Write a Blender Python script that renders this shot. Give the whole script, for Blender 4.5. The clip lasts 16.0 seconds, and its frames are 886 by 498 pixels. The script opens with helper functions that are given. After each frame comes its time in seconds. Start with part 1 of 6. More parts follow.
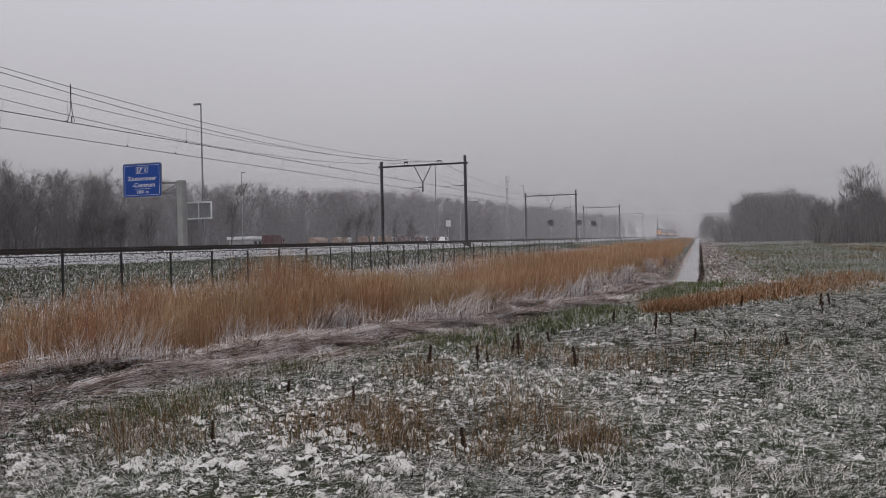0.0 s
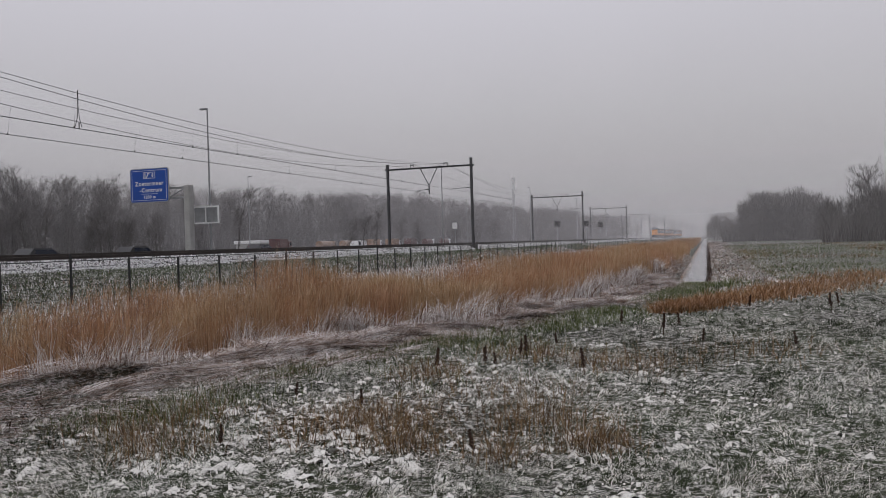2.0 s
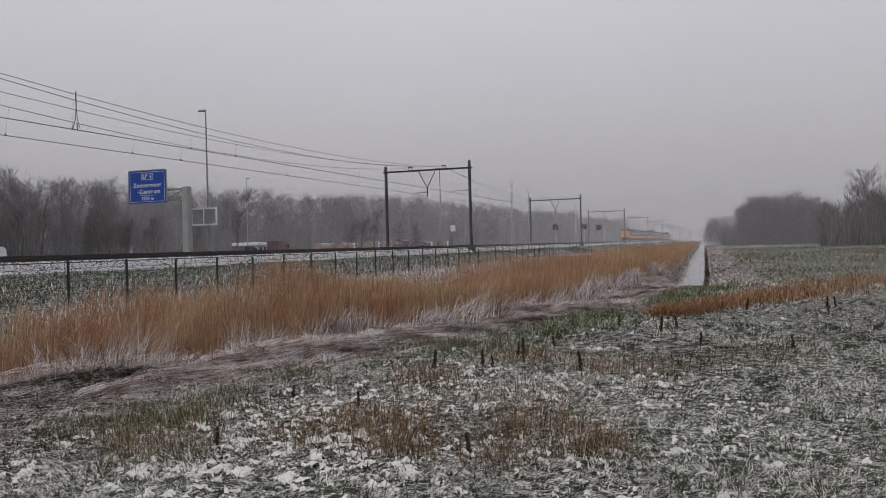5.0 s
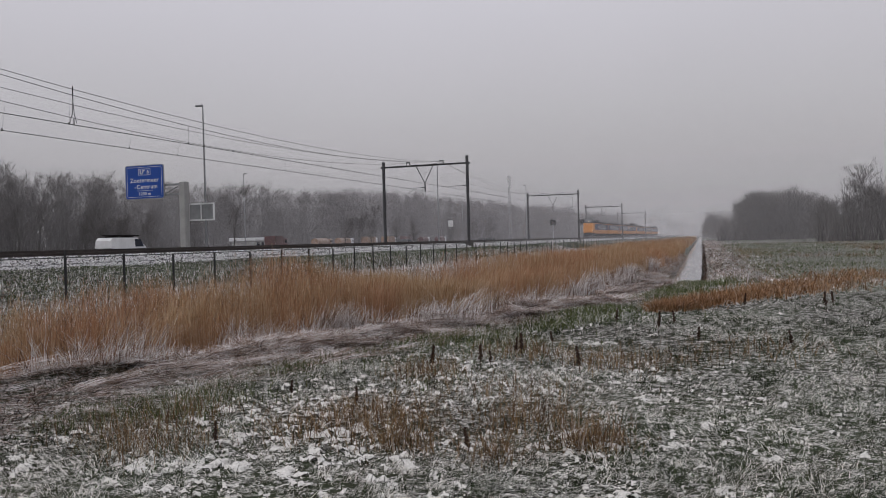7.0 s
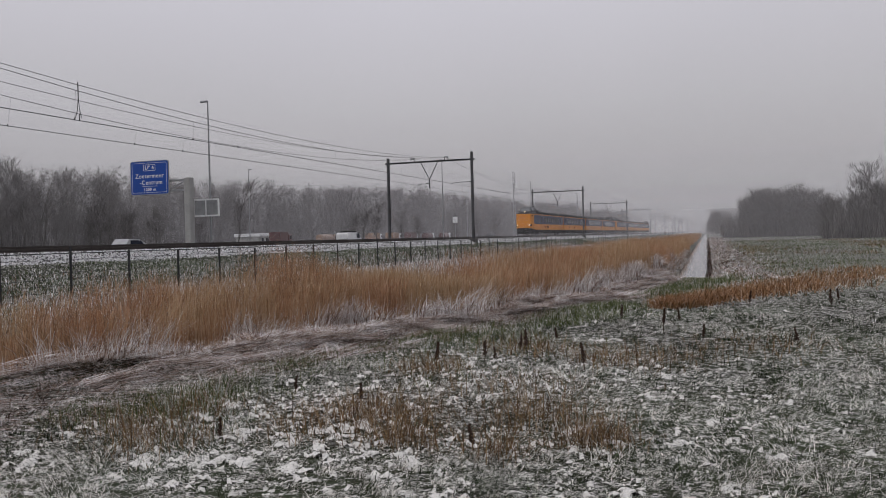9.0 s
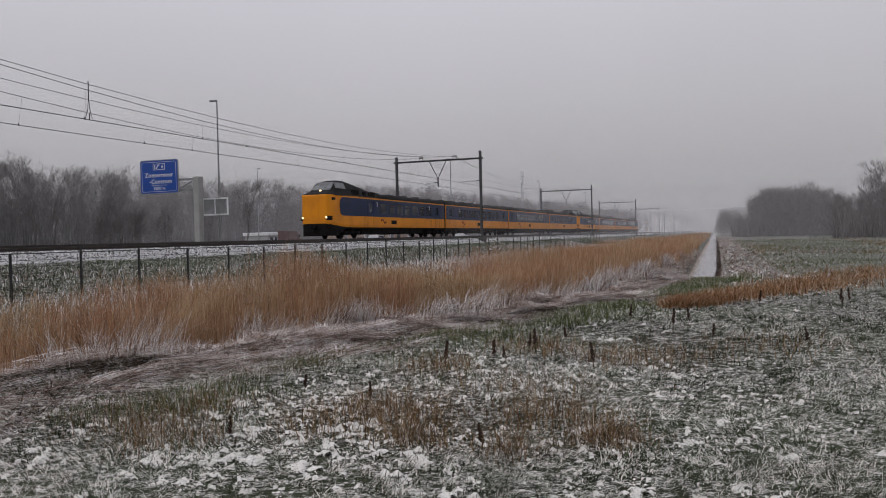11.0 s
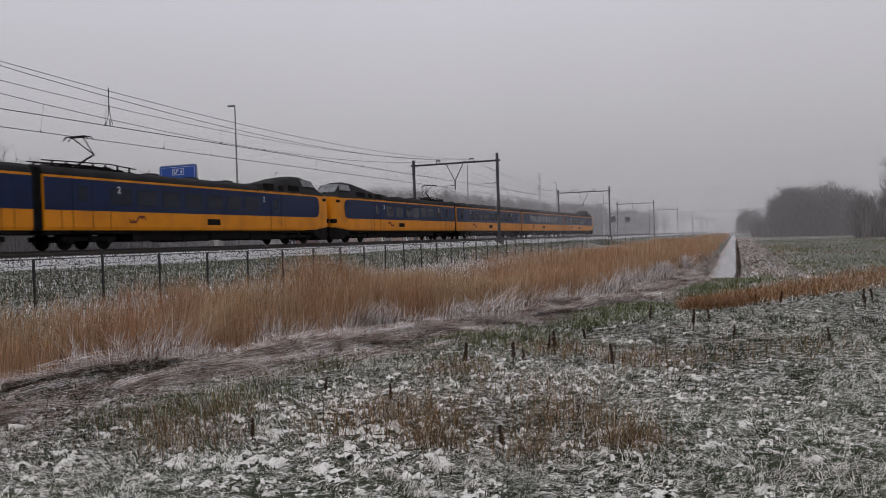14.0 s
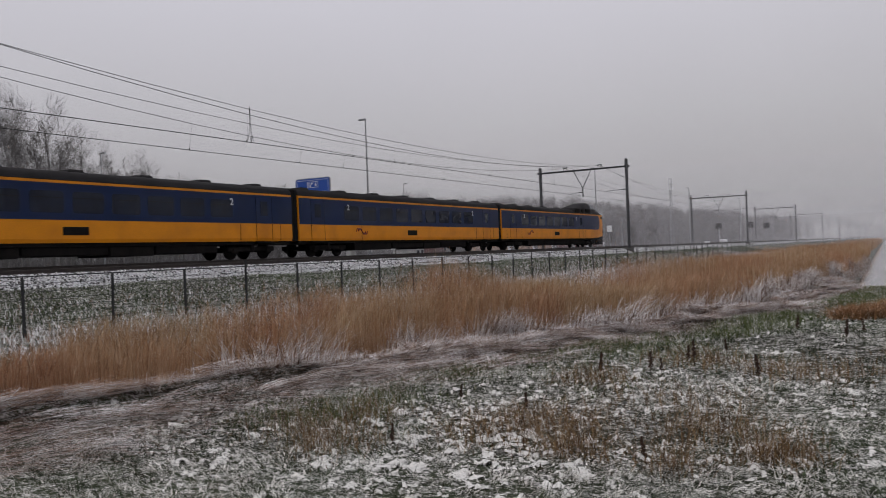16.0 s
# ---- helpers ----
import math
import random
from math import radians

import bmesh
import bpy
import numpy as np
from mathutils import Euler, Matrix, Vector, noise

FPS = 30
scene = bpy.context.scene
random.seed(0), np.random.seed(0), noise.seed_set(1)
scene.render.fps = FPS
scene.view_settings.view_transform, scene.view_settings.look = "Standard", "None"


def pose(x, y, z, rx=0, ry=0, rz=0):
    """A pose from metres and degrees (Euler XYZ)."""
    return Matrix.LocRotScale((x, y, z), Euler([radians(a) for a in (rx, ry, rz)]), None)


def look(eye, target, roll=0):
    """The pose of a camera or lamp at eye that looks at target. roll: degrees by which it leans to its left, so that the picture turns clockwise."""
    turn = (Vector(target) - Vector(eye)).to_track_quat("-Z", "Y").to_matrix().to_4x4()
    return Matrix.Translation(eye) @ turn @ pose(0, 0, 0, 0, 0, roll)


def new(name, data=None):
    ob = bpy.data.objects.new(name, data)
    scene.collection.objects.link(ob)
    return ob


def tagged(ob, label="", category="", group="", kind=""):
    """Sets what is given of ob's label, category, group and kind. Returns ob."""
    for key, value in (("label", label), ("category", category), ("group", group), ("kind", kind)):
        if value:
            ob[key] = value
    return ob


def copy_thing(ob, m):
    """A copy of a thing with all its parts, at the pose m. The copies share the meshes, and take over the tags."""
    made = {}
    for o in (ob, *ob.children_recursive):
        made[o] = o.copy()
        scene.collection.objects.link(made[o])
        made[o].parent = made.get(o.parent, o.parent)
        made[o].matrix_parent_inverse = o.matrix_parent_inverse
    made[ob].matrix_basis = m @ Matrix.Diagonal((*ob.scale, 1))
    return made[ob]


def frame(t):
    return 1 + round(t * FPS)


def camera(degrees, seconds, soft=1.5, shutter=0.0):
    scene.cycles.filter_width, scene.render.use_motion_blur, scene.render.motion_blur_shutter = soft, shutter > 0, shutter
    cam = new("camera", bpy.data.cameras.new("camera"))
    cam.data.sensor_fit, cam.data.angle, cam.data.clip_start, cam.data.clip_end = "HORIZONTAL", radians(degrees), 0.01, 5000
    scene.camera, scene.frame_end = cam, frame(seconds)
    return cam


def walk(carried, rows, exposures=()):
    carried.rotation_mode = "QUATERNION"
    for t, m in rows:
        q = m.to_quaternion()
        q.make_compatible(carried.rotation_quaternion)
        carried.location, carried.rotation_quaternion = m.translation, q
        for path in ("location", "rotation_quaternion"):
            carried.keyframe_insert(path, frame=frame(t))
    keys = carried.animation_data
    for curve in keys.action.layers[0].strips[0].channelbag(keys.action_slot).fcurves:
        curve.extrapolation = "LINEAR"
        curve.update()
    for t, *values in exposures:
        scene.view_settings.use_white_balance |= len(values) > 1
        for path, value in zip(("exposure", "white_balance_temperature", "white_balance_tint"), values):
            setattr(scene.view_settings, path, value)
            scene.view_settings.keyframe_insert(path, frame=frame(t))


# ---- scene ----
cam = camera(58.0, 16.0, soft=0.9, shutter=0.12)
# seconds, place, pitch, roll, yaw
PATH = (
    (0.0, 0.000, -0.000, 1.650, -0.560, 1.200, 19.100),
    (0.5, 0.000, 0.004, 1.648, -0.569, 1.395, 19.283),
    (1.0, 0.005, 0.001, 1.650, -0.579, 1.582, 19.408),
    (1.5, -0.003, 0.003, 1.651, -0.489, 1.639, 19.495),
    (2.0, -0.001, 0.004, 1.644, -0.377, 1.693, 19.581),
    (2.5, 0.001, 0.005, 1.645, -0.286, 1.631, 19.607),
    (3.0, -0.003, 0.004, 1.652, -0.222, 1.615, 19.621),
    (3.5, 0.002, 0.009, 1.645, -0.152, 1.616, 19.626),
    (4.0, 0.007, 0.008, 1.649, -0.119, 1.580, 19.608),
    (6.5, -0.007, 0.016, 1.646, -0.469, 1.465, 19.229),
    (7.0, -0.007, 0.018, 1.643, -0.540, 1.497, 19.273),
    (7.5, -0.011, 0.020, 1.644, -0.576, 1.429, 19.334),
    (8.0, -0.011, 0.019, 1.646, -0.681, 1.453, 19.412),
    (8.5, -0.012, 0.017, 1.645, -0.740, 1.375, 19.479),
    (9.0, -0.014, 0.027, 1.644, -0.798, 1.370, 19.590),
    (11.5, -0.025, 0.022, 1.642, -0.822, 1.347, 20.384),
    (12.0, -0.025, 0.015, 1.645, -0.776, 1.399, 20.581),
    (12.5, -0.024, 0.016, 1.642, -0.743, 1.445, 20.703),
    (13.0, -0.031, 0.013, 1.642, -0.741, 1.536, 20.923),
    (13.5, -0.027, 0.003, 1.644, -0.704, 1.636, 21.166),
    (14.0, -0.032, -0.004, 1.646, -0.636, 1.730, 21.424),
    (14.5, -0.047, -0.012, 1.647, -0.469, 1.710, 21.906),
    (15.0, -0.072, -0.028, 1.646, -0.250, 1.722, 22.741),
    (15.5, -0.103, -0.043, 1.639, -0.120, 1.900, 24.224),
    (15.6, -0.103, -0.043, 1.639, -0.092, 1.919, 24.656),
    (15.7, -0.103, -0.042, 1.639, -0.032, 1.958, 25.559),
    (15.8, -0.103, -0.042, 1.639, 0.057, 2.015, 26.894),
    (15.9, -0.104, -0.041, 1.638, 0.169, 2.087, 28.582),
    (16.0, -0.104, -0.040, 1.638, 0.294, 2.168, 30.467),
)

walk(cam, [(t, pose(x, y, z, 90 + p, r, h)) for t, x, y, z, p, r, h in PATH])

# ---- world and light: a flat winter overcast ----
world = bpy.data.worlds.new("overcast")
scene.world = world
world.use_nodes = True
wn, wl = world.node_tree.nodes, world.node_tree.links
wn.clear()
w_out, w_bg = wn.new("ShaderNodeOutputWorld"), wn.new("ShaderNodeBackground")
w_sky, w_hsv = wn.new("ShaderNodeTexSky"), wn.new("ShaderNodeHueSaturation")
w_sky.sky_type, w_sky.sun_disc = "NISHITA", False
w_sky.sun_elevation, w_sky.sun_rotation = radians(22), radians(200)
w_sky.dust_density, w_sky.air_density = 6.0, 2.0
w_hsv.inputs["Saturation"].default_value, w_hsv.inputs["Value"].default_value = 0.15, 0.10
wl.new(w_sky.outputs[0], w_hsv.inputs["Color"])
w_co, w_sep, w_ramp = wn.new("ShaderNodeTexCoord"), wn.new("ShaderNodeSeparateXYZ"), wn.new("ShaderNodeValToRGB")
wl.new(w_co.outputs["Generated"], w_sep.inputs[0])
wl.new(w_sep.outputs["Z"], w_ramp.inputs[0])
els = w_ramp.color_ramp.elements
els[0].position, els[0].color = 0.0, (0.352, 0.346, 0.362, 1)
els[1].position, els[1].color = 1.0, (0.80, 0.78, 0.85, 1)
e = els.new(0.10); e.color = (0.420, 0.410, 0.430, 1)
e = els.new(0.30); e.color = (0.55, 0.540, 0.595, 1)
w_no = wn.new("ShaderNodeTexNoise")
w_no.inputs["Scale"].default_value, w_no.inputs["Detail"].default_value = 2.2, 3.0
wl.new(w_co.outputs["Generated"], w_no.inputs["Vector"])
w_map = wn.new("ShaderNodeMapRange")
w_map.inputs["To Min"].default_value, w_map.inputs["To Max"].default_value = 0.93, 1.07
wl.new(w_no.outputs[0], w_map.inputs["Value"])
w_mul = wn.new("ShaderNodeVectorMath"); w_mul.operation = "SCALE"
wl.new(w_ramp.outputs[0], w_mul.inputs[0]); wl.new(w_map.outputs[0], w_mul.inputs["Scale"])
w_mix = wn.new("ShaderNodeMix"); w_mix.data_type = "RGBA"
w_mix.inputs["Factor"].default_value = 0.06
wl.new(w_mul.outputs[0], w_mix.inputs["A"]); wl.new(w_hsv.outputs[0], w_mix.inputs["B"])
wl.new(w_mix.outputs["Result"], w_bg.inputs["Color"])
w_bg.inputs["Strength"].default_value = 1.10
wl.new(w_bg.outputs[0], w_out.inputs[0])

sun_data = bpy.data.lights.new("sun", "SUN")
sun_data.energy, sun_data.angle, sun_data.color = 0.5, radians(40), (1.0, 0.97, 0.93)
sun = new("sun", sun_data)
sun.matrix_world = look((0, 0, 60), (20, 34, 0))

# ---- materials ----
def material(name, rough=0.7, metal=0.0, spec=0.35):
    m = bpy.data.materials.new(name)
    m.use_nodes = True
    b = m.node_tree.nodes["Principled BSDF"]
    b.inputs["Roughness"].default_value, b.inputs["Metallic"].default_value = rough, metal
    b.inputs["Specular IOR Level"].default_value = spec
    return m, m.node_tree.nodes, m.node_tree.links, b


def noise_fac(n, l, scale, detail=4.0, lo=0.35, hi=0.65, coord="Object", stretch=None):
    co, t, r = n.new("ShaderNodeTexCoord"), n.new("ShaderNodeTexNoise"), n.new("ShaderNodeMapRange")
    t.inputs["Scale"].default_value, t.inputs["Detail"].default_value = scale, detail
    r.inputs["From Min"].default_value, r.inputs["From Max"].default_value = lo, hi
    if stretch:
        mp = n.new("ShaderNodeMapping")
        mp.inputs["Scale"].default_value = stretch
        l.new(co.outputs[coord], mp.inputs["Vector"]); l.new(mp.outputs[0], t.inputs["Vector"])
    else:
        l.new(co.outputs[coord], t.inputs["Vector"])
    l.new(t.outputs[0], r.inputs["Value"])
    return r.outputs[0]


def mixed(n, l, fac, a, b):
    m = n.new("ShaderNodeMix"); m.data_type = "RGBA"
    l.new(fac, m.inputs["Factor"])
    for key, v in (("A", a), ("B", b)):
        if isinstance(v, tuple):
            m.inputs[key].default_value = (*v, 1)
        else:
            l.new(v, m.inputs[key])
    return m.outputs["Result"]


def bump(n, l, b, fac, strength=0.3, dist=0.01):
    bp = n.new("ShaderNodeBump")
    bp.inputs["Strength"].default_value, bp.inputs["Distance"].default_value = strength, dist
    l.new(fac, bp.inputs["Height"]); l.new(bp.outputs[0], b.inputs["Normal"])


def worn(name, base, dirt, scale=3.0, rough=0.6, metal=0.0, fine=40.0, relief=0.15, amount=0.6, spec=0.35):
    """Paint, metal, concrete and the like: two scales of variation and a fine relief."""
    m, n, l, b = material(name, rough, metal, spec)
    f1 = noise_fac(n, l, scale, 5, 0.40, 0.40 + 0.5 * (1.2 - amount))
    f2 = noise_fac(n, l, fine, 3, 0.3, 0.8)
    c = mixed(n, l, f1, base, dirt)
    c2 = mixed(n, l, f2, c, tuple(0.75 * x for x in base))
    l.new(c2, b.inputs["Base Color"])
    bump(n, l, b, f2, relief, 0.01)
    return m


def strands(name, stops, rough=0.75, patch=None, patch_scale=0.6, clump=()):
    """Grass, reed and twigs: each island its own colour from the stops; patch: a second set of stops in large patches."""
    m, n, l, b = material(name, rough, 0, 0.2)
    g = n.new("ShaderNodeNewGeometry")
    rand = g.outputs["Random Per Island"]
    for sc, amount in clump:
        f = noise_fac(n, l, sc, 2, 0.25, 0.75)
        ma = n.new("ShaderNodeMath"); ma.operation = "MULTIPLY_ADD"
        l.new(f, ma.inputs[0]); ma.inputs[1].default_value = amount
        ad = n.new("ShaderNodeMath"); ad.operation = "ADD"
        l.new(rand, ad.inputs[0]); ad.inputs[1].default_value = -0.5 * amount
        l.new(ad.outputs[0], ma.inputs[2])
        rand = ma.outputs[0]
    def ramp(st):
        r = n.new("ShaderNodeValToRGB")
        r.color_ramp.interpolation = "LINEAR"
        el = r.color_ramp.elements
        el[0].position, el[0].color = st[0][0], (*st[0][1], 1)
        el[1].position, el[1].color = st[-1][0], (*st[-1][1], 1)
        for p, c in st[1:-1]:
            x = el.new(p); x.color = (*c, 1)
        l.new(rand, r.inputs[0])
        return r.outputs[0]
    c = ramp(stops)
    if patch:
        c = mixed(n, l, noise_fac(n, l, patch_scale, 3, 0.42, 0.58), c, ramp(patch))
    l.new(c, b.inputs["Base Color"])
    return m


STEEL = worn("grey_steel", (0.085, 0.088, 0.095), (0.05, 0.045, 0.04), 2.0, 0.55, 0.3)
WIRE = worn("oxidised_wire", (0.05, 0.05, 0.052), (0.03, 0.03, 0.03), 2.0, 0.5, 0.5)
RAIL = worn("rusty_rail", (0.055, 0.045, 0.040), (0.03, 0.026, 0.025), 4.0, 0.6, 0.4)
POST = worn("dark_fence_paint", (0.018, 0.020, 0.022), (0.035, 0.035, 0.035), 6.0, 0.6)
CONCRETE = worn("pale_concrete", (0.36, 0.36, 0.35), (0.24, 0.24, 0.235), 1.2, 0.85, 0, 30, 0.3)
GALV = worn("galvanised_steel", (0.30, 0.31, 0.32), (0.20, 0.20, 0.21), 2.0, 0.5, 0.5)
SIGN_BLUE = worn("sign_blue", (0.007, 0.065, 0.34), (0.006, 0.055, 0.28), 1.0, 0.4, 0, 8, 0.02)
WHITE = worn("white_paint", (0.75, 0.76, 0.77), (0.6, 0.6, 0.6), 1.5, 0.5)
YELLOW = worn("train_yellow", (0.74, 0.265, 0.004), (0.50, 0.165, 0.008), 0.8, 0.42, 0, 30, 0.03, spec=0.25)
BLUE = worn("train_blue", (0.007, 0.020, 0.072), (0.008, 0.015, 0.042), 0.7, 0.40, 0, 30, 0.03, spec=0.2)
ROOF = worn("train_roof", (0.030, 0.029, 0.030), (0.018, 0.017, 0.017), 0.8, 0.9, 0, 20, 0.1, spec=0.1)
UNDER = worn("underframe_black", (0.009, 0.008, 0.008), (0.020, 0.017, 0.015), 2.0, 0.85, spec=0.08)
RUBBER = worn("black_rubber", (0.008, 0.008, 0.008), (0.014, 0.014, 0.014), 3.0, 0.8, spec=0.1)
BARK = strands("bare_bark", ((0.0, (0.085, 0.078, 0.074)), (0.5, (0.130, 0.121, 0.116)), (1.0, (0.18, 0.17, 0.166))), 0.9)
DARK_BARK = strands("dark_bark", ((0.0, (0.050, 0.045, 0.042)), (1.0, (0.11, 0.10, 0.094))), 0.9)


def glass_mat(name, col=(0.012, 0.014, 0.018), rough=0.08):
    m, n, l, b = material(name, rough, 0, 0.22)
    l.new(mixed(n, l, noise_fac(n, l, 1.5), col, tuple(1.6 * c for c in col)), b.inputs["Base Color"])
    return m


def glow(name, col, power):
    m, n, l, b = material(name, 0.3)
    b.inputs["Base Color"].default_value = (*col, 1)
    b.inputs["Emission Color"].default_value, b.inputs["Emission Strength"].default_value = (*col, 1), power
    return m


PANE = glass_mat("dark_window", (0.010, 0.013, 0.022))
EMBLEM = worn("emblem_red", (0.16, 0.012, 0.010), (0.10, 0.010, 0.012), 3.0, 0.5)
HEADLIGHT = glow("headlight", (1.0, 0.74, 0.40), 2.0)
TAILLIGHT = glow("tail_light", (1.0, 0.03, 0.02), 2.0)


# ---- mesh helpers ----
def mesh_ob(name, bm, mat, parent=None, label="", smooth=False):
    bmesh.ops.recalc_face_normals(bm, faces=bm.faces)
    me = bpy.data.meshes.new(name)
    bm.to_mesh(me); bm.free()
    me.materials.append(mat)
    if smooth:
        for p in me.polygons:
            p.use_smooth = True
    ob = new(name, me)
    if parent:
        ob.parent = parent
    if label:
        tagged(ob, label)
    return ob


def part(name, bm, mat, parent, label="", smooth=False):
    return mesh_ob(name, bm, mat, parent, label, smooth)


def box(bm, x0, x1, y0, y1, z0, z1, bev=0.0):
    r = bmesh.ops.create_cube(bm, size=1.0, matrix=Matrix.Translation(((x0 + x1) / 2, (y0 + y1) / 2, (z0 + z1) / 2)) @ Matrix.Diagonal((x1 - x0, y1 - y0, z1 - z0, 1)))
    if bev:
        ed = list({e for v in r["verts"] for e in v.link_edges})
        bmesh.ops.bevel(bm, geom=ed, offset=bev, segments=1, affect="EDGES")
    return r["verts"]


def rod(bm, a, b, r0, r1=None, n=8):
    a, b = Vector(a), Vector(b)
    d = b - a
    m = Matrix.Translation((a + b) / 2) @ d.to_track_quat("Z", "Y").to_matrix().to_4x4()
    bmesh.ops.create_cone(bm, cap_ends=True, segments=n, radius1=r0, radius2=r0 if r1 is None else r1, depth=d.length, matrix=m)


def thing(name, label, category, group="", m=None):
    e = new(name)
    if m is not None:
        e.matrix_basis = m
    return tagged(e, label, category, group)


def from_arrays(name, verts, faces, mats, idx=None, parent=None):
    """A mesh from numpy arrays: triangles or quads of one size."""
    me = bpy.data.meshes.new(name)
    k = faces.shape[1]
    me.vertices.add(len(verts)); me.vertices.foreach_set("co", verts.astype(np.float32).ravel())
    me.loops.add(faces.size); me.loops.foreach_set("vertex_index", faces.astype(np.int32).ravel())
    me.polygons.add(len(faces)); me.polygons.foreach_set("loop_start", np.arange(0, faces.size, k, dtype=np.int32))
    for m in (mats if isinstance(mats, (list, tuple)) else [mats]):
        me.materials.append(m)
    if idx is not None:
        me.polygons.foreach_set("material_index", idx.astype(np.int32))
    me.update(calc_edges=True); me.validate()
    ob = new(name, me)
    if parent:
        ob.parent = parent
    return ob


def blades(rng, base, height, lean, width, segs=3, curl=1.0):
    """Bent tapering strips. base (n,3), height (n), lean (n,2) sideways reach of the tip, width (n)."""
    n = len(base)
    ts = np.linspace(0, 1, segs + 1)
    az = np.arctan2(lean[:, 1], lean[:, 0]) + np.pi / 2 + rng.normal(0, 0.5, n)
    side = np.stack([np.cos(az), np.sin(az), np.zeros(n)], 1)
    verts = np.zeros((n, 2 * (segs + 1), 3))
    reach = np.hypot(lean[:, 0], lean[:, 1])
    for i, t in enumerate(ts):
        p = base.copy()
        p[:, :2] += lean * (t ** (1 + curl))[..., None] if np.ndim(t) else lean * t ** (1 + curl)
        p[:, 2] += height * (t - 0.25 * curl * t * t * np.minimum(reach / np.maximum(height, 0.01), 2.0))
        w = (width * (1 - 0.85 * t))[:, None] * 0.5
        verts[:, 2 * i], verts[:, 2 * i + 1] = p - side * w, p + side * w
    q = np.array([[2 * i, 2 * i + 1, 2 * i + 3, 2 * i + 2] for i in range(segs)])
    faces = (q[None] + (np.arange(n) * 2 * (segs + 1))[:, None, None]).reshape(-1, 4)
    return verts.reshape(-1, 3), faces


def smoothstep(a, b, x):
    t = np.clip((x - a) / (b - a), 0, 1)
    return t * t * (3 - 2 * t)


def wave(x, y, s, seed=0.0):
    """Cheap smooth unevenness between -1 and 1."""
    return (np.sin(x * s + 1.3 * np.sin(y * s * 0.7 + seed)) + np.sin(y * s * 1.17 + 2.1 * np.sin(x * s * 0.53 + seed * 1.7)) + np.sin((x + y) * s * 0.61 + seed)) / 3


LATTICE = np.random.default_rng(77).random((256, 256))


def vnoise(x, y, s, seed=0):
    """Smooth lattice noise between 0 and 1, s cells a metre."""
    x, y = np.asarray(x, float) * s + 17.3 * seed, np.asarray(y, float) * s + 9.1 * seed
    i, j = np.floor(x).astype(int), np.floor(y).astype(int)
    u, v = x - i, y - j
    u, v = u * u * (3 - 2 * u), v * v * (3 - 2 * v)
    g = lambda a, b: LATTICE[(i + a) % 256, (j + b) % 256]
    return (g(0, 0) * (1 - u) + g(1, 0) * u) * (1 - v) + (g(0, 1) * (1 - u) + g(1, 1) * u) * v


def rough_noise(x, y, s, seed=0):
    return (vnoise(x, y, s, seed) + 0.5 * vnoise(y, -x, 2.1 * s, seed + 3) + 0.25 * vnoise(x, y, 4.3 * s, seed + 5)) / 1.75


EYE = 1.65
RAIL_TOP = 1.60
TRACKS = (-28.1, -32.15)
FENCE_X = -18.7


def ditch_mid(y):
    return -1.55 - 0.0235 * (y - 38.0)


def reed_front(y):
    """The front edge of the standing reeds, beside the ditch."""
    return np.interp(y, [-30, 5, 9.5, 13.8, 19.6, 27, 32, 37, 45, 420], [-15, -9.6, -8.6, -7.3, -5.4, -4.1, -3.5, -3.0, -2.9, -11.75])


def slump(x, y):
    """Distance across from the narrow gap where the mat has slumped, for y below about 9."""
    return x - reed_front(y) - 1.50 - 0.12 * wave(y, y, 1.9)


def beside_slump(x, y, lean):
    """Turns strands that would bridge the gap along it, and says which of them lie clear of it."""
    a, b = slump(x, y), slump(x + lean[:, 0], y + lean[:, 1])
    turn = (y < 9.0) & ((a * b < 0) | (np.abs(b) < 0.08))
    reach = np.hypot(lean[:, 0], lean[:, 1]) * np.where(lean[:, 1] < 0, -1, 1)
    lean = np.where(turn[:, None], np.stack([0.21 * reach, 0.97 * reach], 1), lean)
    return (y > 9.0) | (np.abs(a) > 0.08), lean


def ground_z(x, y):
    x, y = np.asarray(x, float), np.asarray(y, float)
    z = 0.035 * wave(x, y, 1.7) + 0.05 * wave(x, y, 0.35, 2.0)
    d = np.abs(x - ditch_mid(y))
    open_ditch = smoothstep(28, 32, y)
    z = z - open_ditch * 0.62 * (1 - smoothstep(0.45, 1.5, d))
    # overgrown hollow below the reeds where the ditch has silted up
    f = reed_front(y)
    z = z - (1 - open_ditch) * 0.30 * smoothstep(f + 1.2, f - 0.4, x) * smoothstep(f - 4.5, f - 2.5, x)
    # narrow gap where the mat has slumped
    c = slump(x, y)
    z = z + (0.17 * np.exp(-((c + 0.42) / 0.34) ** 2) - 0.50 * np.exp(-(c / 0.14) ** 2)) * (1 - smoothstep(8.4, 9.4, y))
    # railway bank
    z = z + 1.02 * smoothstep(-19.5, -25.6, x) * (1 - smoothstep(-35.5, -40.5, x)) + 0.25 * smoothstep(-38, -44, x)
    return z


